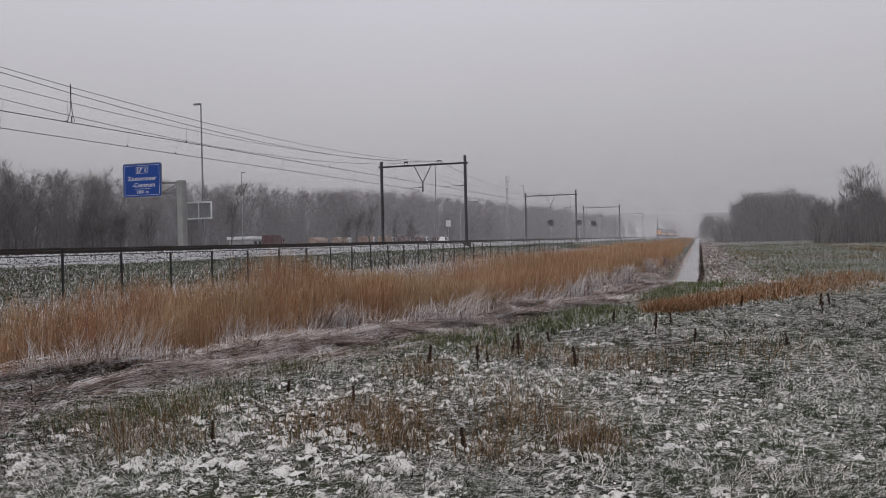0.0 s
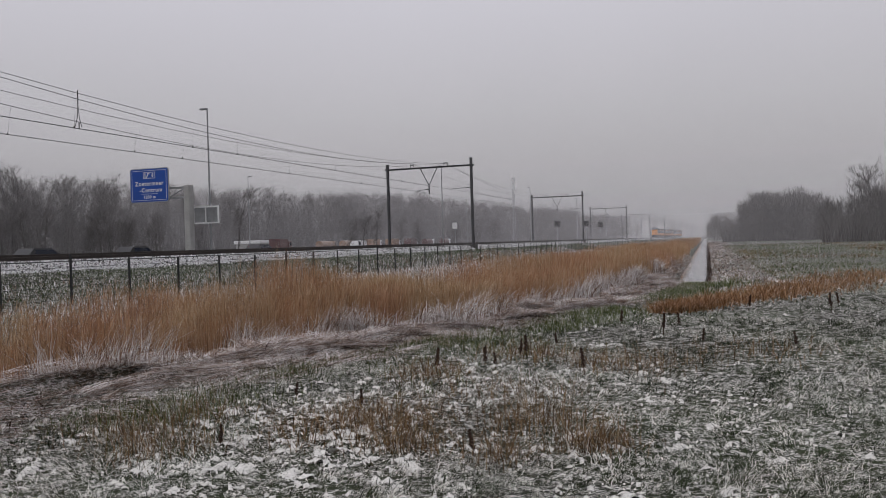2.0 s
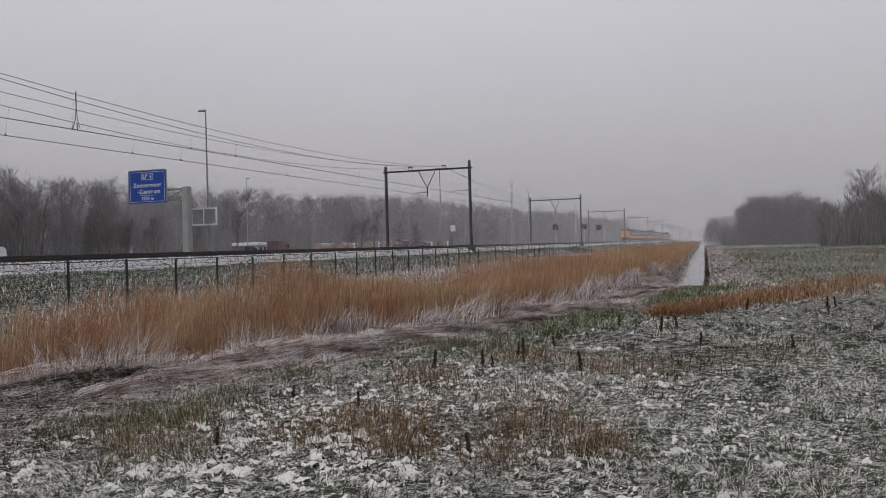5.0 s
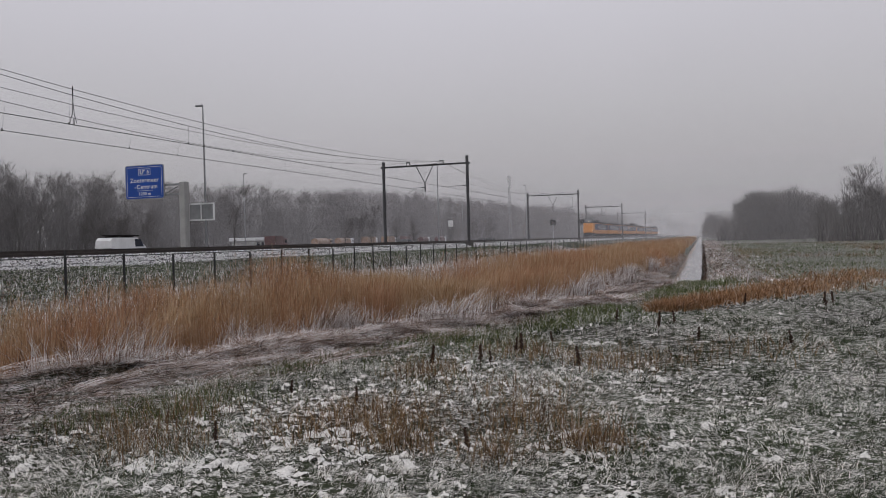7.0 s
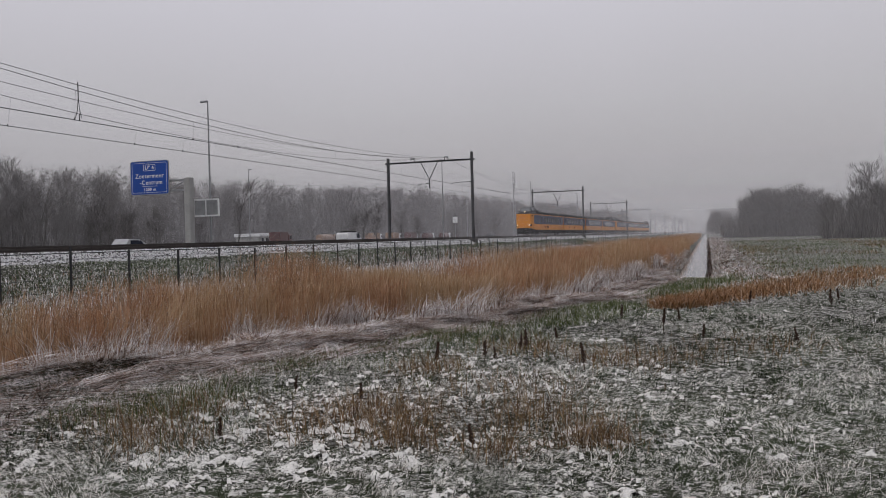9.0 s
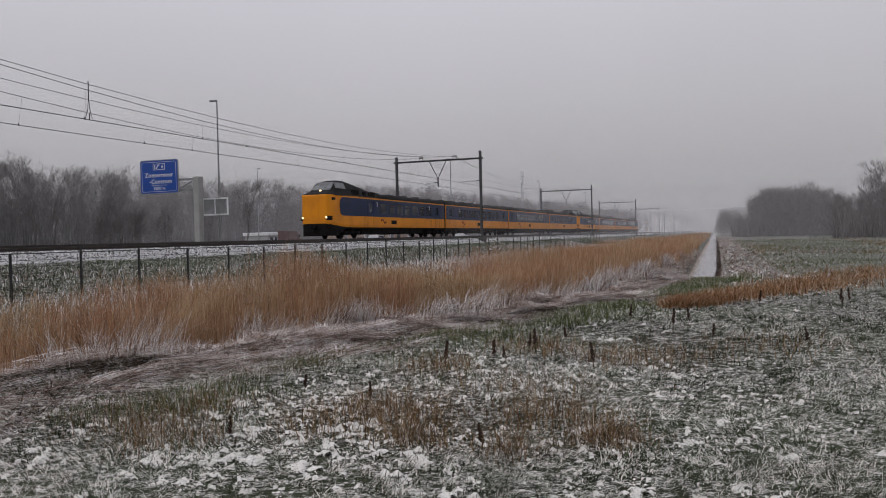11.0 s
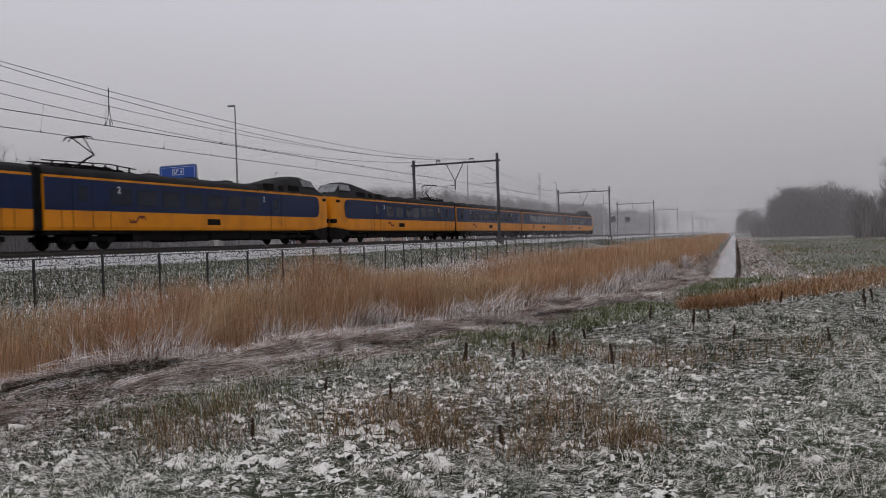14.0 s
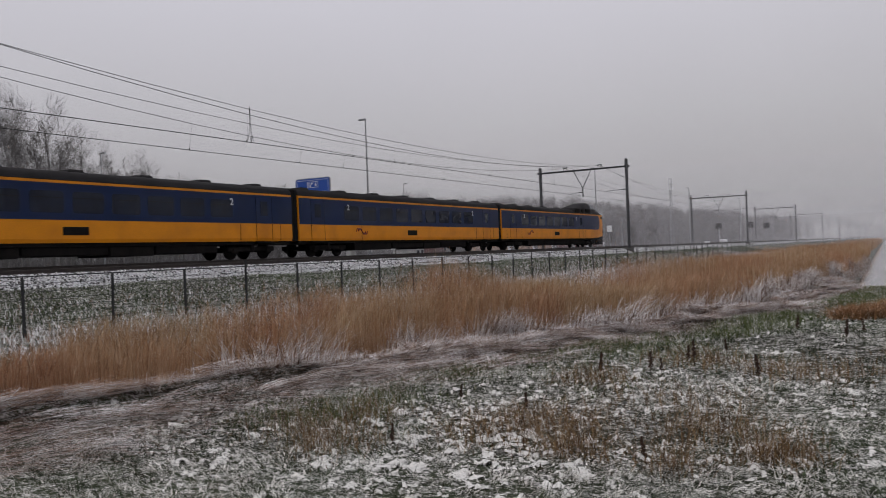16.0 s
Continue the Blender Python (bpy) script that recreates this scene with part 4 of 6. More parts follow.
def build_woods():
    rnd = random.Random(11)
    lab = "tall bare poplar-like tree in misty winter woods"
    shapes = [(1, 17), (2, 19), (3, 16), (4, 18), (5, 15)]
    tall = [tree_thing(s, lab, h, 0.9, 0.72, 0.20, 3, 8, 0.10, 1.0, "woods behind the motorway") for s, h in shapes]
    used = set()
    def put(pool, x, y, k, z=0.2):
        i = rnd.randrange(len(pool))
        m = pose(x, y, z, 0, 0, rnd.uniform(0, 360)) @ Matrix.Diagonal((k * 1.1, k * 1.1, k, 1))
        o = pool[i]
        if o.name not in used:
            used.add(o.name)
            o.matrix_basis = m
        else:
            c = copy_thing(o, pose(0, 0, 0))
            c.matrix_basis = m
    # the long belt behind the motorway, closing in on the line far ahead
    stock = []
    for sd, hh in shapes:
        sg = bare_tree(sd + 50, 17.5, 1.0, 0.70, 0.20, 3, 7, 0.10)
        v1, f1 = prisms([q for q in sg if q[4] == 0], 1.0)
        v2, f2 = crown_arrays(sg, 1.6, 1250)
        stock.append((np.concatenate([v1, v2]), np.concatenate([f1, f2 + len(v1)])))
    deep_v, deep_f, count = [], [], 0
    y = 12.0
    while y < 620:
        edge = float(np.interp(y, [0, 150, 260, 400, 620], [-130, -124, -100, -82, -62]))
        hgt = float(np.interp(y, [0, 80, 130, 200, 260, 330, 450, 620], [0.93, 0.95, 0.89, 0.84, 0.96, 0.90, 0.9, 0.8]))
        put(tall, edge + rnd.uniform(-2.5, 2.5), y + rnd.uniform(-2, 2), hgt * rnd.uniform(0.66, 0.92))
        for row in range(1, 5):
            vv, ff = stock[rnd.randrange(5)]
            k, a = hgt * rnd.uniform(0.90, 1.03), rnd.uniform(0, 6.283)
            c, s2 = math.cos(a) * k * 1.4, math.sin(a) * k * 1.4
            px, py = edge - 4.5 * row + rnd.uniform(-2.5, 2.5), y + rnd.uniform(-2, 2)
            deep_v.append(np.stack([vv[:, 0] * c - vv[:, 1] * s2 + px, vv[:, 0] * s2 + vv[:, 1] * c + py, vv[:, 2] * k + 0.2], 1))
            deep_f.append(ff + count)
            count += len(vv)
        y += 2.9 + y * 0.0115
    tagged(from_arrays("far_woods", np.concatenate(deep_v), np.concatenate(deep_f), BARK), "deep belt of bare grey winter trees in mist", "woods", kind="stuff")
    # a nearer stand of tall trees on the road's far side
    for k in range(26):
        a, d = radians(50.2 + 0.58 * k + rnd.uniform(-0.3, 0.3)), 112 - 0.8 * k + rnd.uniform(-6, 8)
        put(tall, -d * math.sin(a), d * math.cos(a), rnd.uniform(0.88, 1.04) * min(1.0, 0.72 + 0.022 * k))
    # wood beside the field
    wide = [tree_thing(s, "dense bare tree at the edge of a misty wood", h, 1.15, 0.55, 0.16, 3, 9, 0.05, 1.5, "wood beside the field") for s, h in ((21, 11), (22, 12.5), (23, 10))]
    for k in range(84):
        y, a = rnd.uniform(200, 245), rnd.uniform(0.7, 6.3)
        put(wide, y * math.tan(radians(a)) + 1, y, float(np.interp(a, [0.7, 1.5, 4.8, 6.3], [0.62, 0.86, 0.86, 0.62])) * rnd.uniform(0.88, 1.06), 0)
    for k in range(24):
        y, a = rnd.uniform(270, 330), rnd.uniform(-1.3, 1.4)
        put(wide, y * math.tan(radians(a)), y, float(np.interp(a, [-1.3, -0.6, 0.2, 1.4], [0.45, 0.75, 0.62, 0.75])) * rnd.uniform(0.85, 1.0), 0)
    for k in range(76):
        y, a = rnd.uniform(140, 175), rnd.uniform(6.0, 22)
        put(wide, y * math.tan(radians(a)), y, float(np.interp(a, [6.0, 7.5, 8.2, 8.6, 9.4, 12, 22], [0.52, 0.56, 0.66, 0.76, 0.66, 0.66, 0.6])) * rnd.uniform(0.85, 1.08), 0)
    for a, y, k in ((8.45, 150, 0.92), (8.0, 155, 0.8), (9.6, 150, 0.75), (7.3, 160, 0.62)):
        put(wide, y * math.tan(radians(a)), y, k, 0)
    # planted trees along the motorway
    road = [tree_thing(s, "small bare tree planted beside the motorway", h, 1.0, 0.6, 0.10, 3, 8, 0.2, 1.3, "trees along the motorway", DARK_BARK, 420) for s, h in ((31, 6.5), (32, 7.5), (33, 6.0))]
    slim = [tree_thing(s, "slender bare tree planted beside the motorway", h, 0.8, 0.65, 0.09, 3, 5, 0.2, 0.9, "trees along the motorway", DARK_BARK, 300) for s, h in ((35, 7.5), (36, 6.5))]
    for az, d, k in ((34.0, 100, 1.0), (46.1, 112, 0.95), (47.4, 116, 0.95), (48.6, 118, 1.0), (36.4, 118, 0.85)):
        put(slim, -d * math.sin(radians(az)), d * math.cos(radians(az)), k)
    for px, rngd, k in ((43.3, 118, 0.72), (42.7, 117, 0.80), (42.1, 118, 0.84), (41.5, 117, 0.78), (41.0, 119, 0.7), (39.3, 116, 0.86),
                        (25.3, 150, 0.9), (24.4, 150, 1.0), (26.3, 150, 0.85), (22.6, 165, 0.8), (21.3, 160, 0.8), (18.6, 190, 0.9), (17.0, 205, 0.9), (15.9, 220, 1.0)):
        a = radians(px)
        put(road, -rngd * math.sin(a), rngd * math.cos(a), k)
    # undergrowth at the foot of the woods
    rng = np.random.default_rng(5)
    def scrub(name, label, x, y, h, n):
        base = np.stack([x, y, np.full(n, 0.1)], 1)
        lean = rng.normal(0, 0.35, (n, 2)) * h[:, None]
        v, f = blades(rng, base, h, lean, rng.uniform(0.05, 0.16, n), 2, 0.4)
        tagged(from_arrays(name, v, f, BARK), label, "undergrowth", kind="stuff")
    n = 30000
    y = 10 + 550 * rng.random(n) ** 1.4
    x = np.interp(y, [0, 150, 260, 400, 620], [-128, -122, -98, -80, -60]) - rng.uniform(5, 24, n)
    scrub("undergrowth", "tangled bare undergrowth along the woods behind the motorway", x, y, np.minimum(rng.uniform(2.0, 10.0, n), np.interp(y, [60, 150], [6.0, 12.0])), n)
    n = 24000
    y = rng.uniform(138, 180, n)
    x = y * np.tan(np.radians(rng.uniform(5.8, 24, n)))
    scrub("undergrowth", "brown bare thicket beside the snowy field", x, y, rng.uniform(1.0, 5.2, n), n)
    n = 16000
    y = rng.uniform(200, 250, n)
    x = y * np.tan(np.radians(rng.uniform(-0.3, 6.4, n)))
    scrub("undergrowth", "grey thicket at the foot of a misty wood", x, y, rng.uniform(1.0, 5.0, n), n)


build_woods()


# ---- mist: added upright veils whose colour stands in for haze, thicker with distance ----
def mist_veil_material(amount):
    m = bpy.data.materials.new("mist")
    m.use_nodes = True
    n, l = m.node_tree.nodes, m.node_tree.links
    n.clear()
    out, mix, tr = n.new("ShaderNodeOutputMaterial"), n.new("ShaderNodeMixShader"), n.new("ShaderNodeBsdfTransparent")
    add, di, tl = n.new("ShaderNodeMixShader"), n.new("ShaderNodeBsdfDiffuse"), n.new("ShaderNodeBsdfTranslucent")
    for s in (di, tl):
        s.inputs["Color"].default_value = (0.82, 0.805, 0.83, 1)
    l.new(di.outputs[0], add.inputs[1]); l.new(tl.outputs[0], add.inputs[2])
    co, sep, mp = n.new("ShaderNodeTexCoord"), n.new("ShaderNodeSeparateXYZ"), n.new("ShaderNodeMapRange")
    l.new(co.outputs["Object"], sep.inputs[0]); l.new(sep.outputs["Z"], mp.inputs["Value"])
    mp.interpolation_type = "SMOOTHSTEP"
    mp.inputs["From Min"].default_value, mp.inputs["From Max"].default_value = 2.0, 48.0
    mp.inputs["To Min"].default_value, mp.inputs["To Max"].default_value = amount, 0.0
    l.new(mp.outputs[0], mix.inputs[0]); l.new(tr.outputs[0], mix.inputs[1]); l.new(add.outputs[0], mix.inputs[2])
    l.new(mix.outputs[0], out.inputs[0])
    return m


def build_mist_veils():
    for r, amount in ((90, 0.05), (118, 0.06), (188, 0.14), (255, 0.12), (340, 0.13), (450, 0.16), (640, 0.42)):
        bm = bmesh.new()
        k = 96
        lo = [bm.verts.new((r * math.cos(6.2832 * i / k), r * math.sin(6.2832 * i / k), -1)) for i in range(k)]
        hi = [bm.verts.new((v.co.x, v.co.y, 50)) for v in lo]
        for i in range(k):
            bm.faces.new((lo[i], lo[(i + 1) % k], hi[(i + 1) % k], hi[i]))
        tagged(mesh_ob("mist", bm, mist_veil_material(amount), smooth=True), "thin upright veil standing in for grey winter mist over the fields", "mist", kind="stuff")


build_mist_veils()


# ---- vehicles ----
def vehicle(label, paint, L, W, H, van=False, rack=False):
    v = thing("van" if van else "car", label, "van" if van else "car", "traffic on the motorway")
    bm = bmesh.new()
    h, w = L / 2, W / 2
    belt = 0.95 if not van else 1.15
    loft(bm, [[(-ww, y, 0.28), (-ww, y, z * 0.8), (-ww + 0.08, y, z), (ww - 0.08, y, z), (ww, y, z * 0.8), (ww, y, 0.28)] for y, z, ww in ((-h, belt * 0.85, w * 0.86), (-h + 0.25, belt, w), (h - 1.2, belt, w), (h - 0.3, belt * 0.78, w * 0.95), (h, belt * 0.62, w * 0.84))])
    part("body", bm, paint, v)
    if van:
        cab = ((-h + 0.03, H - 0.25), (-h + 0.3, H), (h - 2.0, H), (h - 1.05, belt + 0.02))
    else:
        cab = ((-h + 0.12, belt), (-h + 0.75, H), (h - 2.2, H), (h - 1.25, belt))
    bm = bmesh.new()
    loft(bm, [[(-w + 0.05, y, belt - 0.05), (-w + 0.05 + 0.16 * (z - belt), y, max(z, belt)), (w - 0.05 - 0.16 * (z - belt), y, max(z, belt)), (w - 0.05, y, belt - 0.05)] for y, z in cab])
    part("cabin", bm, paint, v)
    for s in (-1, 1):
        bm = bmesh.new()
        for y0, y1 in (((h - 2.4, h - 1.6),) if van else ((-h + 0.8, -h + 1.9), (-h + 2.0, h - 2.0))):
            x0, x1 = s * (w - 0.03), s * (w - 0.02 - 0.16 * (H - belt))
            q = [(x0, y0, belt + 0.05), (x0, y1 + 0.3, belt + 0.05), (x1, y1, H - 0.12), (x1, y0 + 0.05, H - 0.12)]
            a = [bm.verts.new(p) for p in q]
            b = [bm.verts.new((p[0] - s * 0.1, p[1], p[2])) for p in q]
            bm.faces.new(a); bm.faces.new(b[::-1])
            for i in range(4):
                bm.faces.new((a[i], b[i], b[(i + 1) % 4], a[(i + 1) % 4]))
        part("side_window", bm, PANE, v)
        for y in (-h + 0.85, h - 0.85):
            bm = bmesh.new()
            rod(bm, (s * (w - 0.22), y, 0.32), (s * (w + 0.01), y, 0.32), 0.32, n=16)
            part("wheel", bm, RUBBER, v)
        bm = bmesh.new()
        box(bm, s * (w - 0.22) - 0.1, s * (w - 0.22) + 0.1, -h - 0.012, -h + 0.05, 0.7, 0.85)
        part("tail_light", bm, TAILLIGHT, v)
    if rack:
        for y in (-1.6, 0.2):
            bm = bmesh.new()
            box(bm, -0.75, 0.75, y - 0.03, y + 0.03, H, H + 0.16)
            part("roof_bar", bm, UNDER, v)
        bm = bmesh.new()
        for s in (-0.2, 0.2):
            box(bm, s - 0.03, s + 0.03, -2.6, 1.6, H + 0.16, H + 0.24)
        for k in range(14):
            box(bm, -0.2, 0.2, -2.5 + 0.3 * k, -2.46 + 0.3 * k, H + 0.18, H + 0.22)
        part("ladder", bm, UNDER, v)
    return v


def build_traffic():
    dark = worn("dark_car_paint", (0.02, 0.021, 0.024), (0.04, 0.04, 0.042), 2.0, 0.3)
    silver = worn("silver_car_paint", (0.42, 0.43, 0.44), (0.3, 0.3, 0.31), 2.0, 0.35)
    a = vehicle("dark estate car on the motorway", dark, 4.6, 1.8, 1.5)
    e = vehicle("white panel van with a ladder rack on the motorway", WHITE, 5.3, 1.95, 2.0, True, True)
    f = vehicle("white panel van driving on the motorway", WHITE, 5.0, 1.95, 2.0, True)
    d = vehicle("silver hatchback driving on the motorway", silver, 4.2, 1.75, 1.5)
    here = pose(0, 0, 0)
    VEHICLES.extend([(a, -50.0, 11.7, 23.5, 0), (copy_thing(a, here), -50.0, 25.0, 27.0, 0), (copy_thing(a, here), -50.0, -1.0, 24.5, 0), (copy_thing(a, here), -50.0, -43.5, 24.0, 0),
                     (e, -50.0, -96.4, 22.0, 0), (f, -66.0, 191.0, -27.0, 1), (d, -50.0, -167.0, 25.0, 0)])
    # parked lorries and a low building in the lorry park
    red = worn("dark_red_paint", (0.085, 0.025, 0.022), (0.05, 0.02, 0.018), 1.0, 0.45)
    orange = worn("orange_tank_paint", (0.24, 0.13, 0.068), (0.28, 0.22, 0.17), 1.0, 0.4)
    def lorry(label, az, dist, paint, load, length, tank):
        t = thing("lorry", label, "lorry", "parked lorries")
        x, y = -dist * math.sin(radians(az)), dist * math.cos(radians(az))
        t.matrix_basis = pose(x, y, 0.62, 0, 0, 8) @ Matrix.Diagonal((0.85, 0.85, 0.8, 1))
        bm = bmesh.new()
        box(bm, -1.2, 1.2, length / 2 + 0.3, length / 2 + 2.4, 0.6, 3.1, 0.15)
        part("cab", bm, paint, t)
        bm = bmesh.new()
        box(bm, 1.2, 1.215, length / 2 + 1.0, length / 2 + 2.0, 1.9, 2.7)
        part("cab_window", bm, PANE, t)
        bm = bmesh.new()
        if tank:
            rod(bm, (0, -length / 2, 2.1), (0, length / 2, 2.1), 1.15, n=20)
        else:
            box(bm, -1.25, 1.25, -length / 2, length / 2, 1.1, 3.5, 0.04)
        part("tank" if tank else "trailer", bm, load, t)
        bm = bmesh.new()
        box(bm, -1.0, 1.0, -length / 2, length / 2 + 2.2, 0.7, 1.0, 0.03)
        part("chassis", bm, UNDER, t)
        for y2 in (-length / 2 + 1, -length / 2 + 2.2, length / 2 + 1.2):
            for s in (-1, 1):
                bm = bmesh.new()
                rod(bm, (s * 0.9, y2, 0.5), (s * 1.2, y2, 0.5), 0.5, n=16)
                part("wheel", bm, RUBBER, t)
    lorry("dark red lorry parked beside a low building", 31.2, 150, red, red, 4.5, False)
    lorry("orange tank lorry in a misty lorry park", 28.0, 200, orange, orange, 9.0, True)
    lorry("orange tank lorry in a misty lorry park", 26.4, 205, WHITE, orange, 9.0, True)
    for az, dist in ((24.6, 212), (23.2, 220), (21.9, 228), (20.7, 236), (19.5, 245)):
        lorry("white lorry with an orange-red load in a misty park", az, dist, WHITE, orange if az > 22 else red, 8.0, az < 21)
    bld = thing("low_building", "low white flat-roofed building with snow on its roof", "building", m=pose(-83, 133, 0.4, 0, 0, 4))
    bm = bmesh.new()
    box(bm, -5, 0, -3, 3, 0, 2.3, 0.02)
    part("wall", bm, CONCRETE, bld)
    bm = bmesh.new()
    box(bm, -5.3, 0.3, -3.3, 3.3, 2.3, 2.9, 0.08)
    part("roof", bm, WHITE, bld)
    for k in range(3):
        bm = bmesh.new()
        box(bm, 0.0, 0.03, -2.4 + 1.8 * k, -1.4 + 1.8 * k, 1.0, 2.0)
        part("window", bm, PANE, bld)
    # traffic sign boards over the far road
    for az, dist, z in ((11.4, 232, 6.3), (9.4, 240, 6.3), (8.4, 255, 6.2)):
        b = thing("matrix_sign", "dark square matrix sign over the motorway", "road sign", "matrix signs", pose(-dist * math.sin(radians(az)), dist * math.cos(radians(az)), 0))
        bm = bmesh.new()
        box(bm, -0.8, 0.8, -0.2, 0.2, z - 0.8, z + 0.8, 0.05)
        part("board", bm, UNDER, b)
        bm = bmesh.new()
        rod(bm, (0, 0.2, 0), (0, 0.2, z), 0.1)
        part("post", bm, GALV, b)
    s = thing("small_sign", "small white square sign on a post", "road sign", m=pose(-45.0, 133.0, 0.2))
    bm = bmesh.new()
    rod(bm, (0, 0.04, 0), (0, 0.04, 4.6), 0.05)
    part("post", bm, GALV, s)
    bm = bmesh.new()
    box(bm, -0.45, 0.45, -0.03, 0.0, 4.0, 5.1)
    part("plate", bm, WHITE, s)


build_traffic()

# ---- reeds and grass ----
REED = strands("dry_reed", ((0.0, (0.15, 0.075, 0.042)), (0.4, (0.35, 0.178, 0.096)), (0.8, (0.50, 0.285, 0.165)), (1.0, (0.64, 0.46, 0.32))), 0.75,
               ((0.0, (0.20, 0.12, 0.060)), (0.5, (0.40, 0.25, 0.13)), (1.0, (0.60, 0.48, 0.34))), 0.35, ((2.5, 0.4),))
FROSTED = strands("frosted_reed", ((0.0, (0.10, 0.055, 0.035)), (0.35, (0.30, 0.19, 0.12)), (0.6, (0.52, 0.43, 0.37)), (0.75, (0.72, 0.69, 0.67)), (1.0, (0.86, 0.85, 0.85))), 0.8, clump=((1.2, 0.6), (5.0, 0.4)))
FROST_WHITE = strands("white_frosted_reed", ((0.0, (0.07, 0.04, 0.028)), (0.30, (0.25, 0.15, 0.10)), (0.48, (0.60, 0.54, 0.50)), (0.6, (0.86, 0.85, 0.85)), (1.0, (0.92, 0.91, 0.91))), 0.8, clump=((9.0, 0.5), (2.5, 0.4)))
MATTED = strands("flattened_reed", ((0.0, (0.030, 0.018, 0.013)), (0.30, (0.13, 0.078, 0.055)), (0.55, (0.33, 0.22, 0.16)), (0.72, (0.60, 0.55, 0.52)), (1.0, (0.82, 0.81, 0.81))), 0.85, clump=((2.2, 0.9), (7.0, 0.6)))
GRASS = strands("snowy_grass", ((0.0, (0.010, 0.018, 0.007)), (0.28, (0.030, 0.048, 0.019)), (0.55, (0.050, 0.074, 0.029)), (0.65, (0.68, 0.67, 0.63)), (1.0, (0.90, 0.88, 0.82))), 0.7,
                ((0.0, (0.013, 0.012, 0.007)), (0.28, (0.045, 0.043, 0.024)), (0.55, (0.085, 0.080, 0.045)), (0.65, (0.68, 0.65, 0.61)), (1.0, (0.90, 0.88, 0.82))), 0.45, ((13.0, 0.7), (4.0, 0.5), (0.5, 0.25)))
GREEN = strands("green_grass", ((0.0, (0.030, 0.055, 0.014)), (0.5, (0.088, 0.108, 0.036)), (0.80, (0.16, 0.17, 0.07)), (1.0, (0.62, 0.64, 0.60))), 0.7)
WEED = strands("brown_weed", ((0.0, (0.045, 0.027, 0.015)), (0.5, (0.165, 0.096, 0.046)), (0.85, (0.30, 0.205, 0.105)), (1.0, (0.55, 0.50, 0.45))), 0.85)
ORANGE = strands("rusty_grass", ((0.0, (0.11, 0.055, 0.024)), (0.5, (0.26, 0.135, 0.062)), (0.9, (0.38, 0.225, 0.12)), (1.0, (0.62, 0.52, 0.42))), 0.8)
BANK = strands("bank_grass", ((0.0, (0.022, 0.034, 0.014)), (0.5, (0.055, 0.078, 0.030)), (0.8, (0.11, 0.13, 0.065)), (0.9, (0.45, 0.45, 0.42)), (1.0, (0.75, 0.75, 0.73))), 0.8, clump=((1.5, 0.5), (0.35, 0.3)))
LEAF = strands("snowy_leaf", ((0.0, (0.030, 0.045, 0.020)), (0.15, (0.10, 0.13, 0.07)), (0.28, (0.34, 0.34, 0.31)), (0.6, (0.68, 0.67, 0.64)), (1.0, (0.90, 0.88, 0.83))), 0.7)
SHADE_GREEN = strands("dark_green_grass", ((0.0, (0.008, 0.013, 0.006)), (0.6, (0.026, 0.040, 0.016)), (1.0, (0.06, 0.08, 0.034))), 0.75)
# Dead dock brown; also paints gap shade under the reeds and darkens the ditch edge.
DOCK_AND_DARK = strands("dead_dock_and_dark_strands", ((0.0, (0.020, 0.012, 0.009)), (1.0, (0.060, 0.034, 0.024))), 0.9)


def field(name, label, category, mat, seed, x, y, height, lean, width, segs=2, curl=1.0, lift=0.0):
    rng = np.random.default_rng(seed)
    base = np.stack([x, y, ground_z(x, y) - 0.02 + lift], 1)
    v, f = blades(rng, base, height, lean, width, segs, curl)
    return tagged(from_arrays(name, v, f, mat), label, category, kind="stuff")


# frosted clumps at the edge of the reed bed: centre, half length along and across it
FROST_CLUMPS = ((-5.6, 16.3, 1.2, 0.8), (-7.0, 14.0, 1.0, 0.9), (-8.2, 12.6, 1.1, 0.9), (-8.7, 9.3, 1.3, 0.9), (-9.9, 11.6, 0.8, 0.7), (-5.0, 20.9, 1.3, 0.9), (-4.1, 23.5, 1.4, 0.8),
                (-3.6, 27.6, 1.6, 0.8), (-3.5, 31.5, 1.2, 0.5), (-3.2, 38.0, 1.6, 0.35), (-3.2, 46.0, 1.8, 0.3))


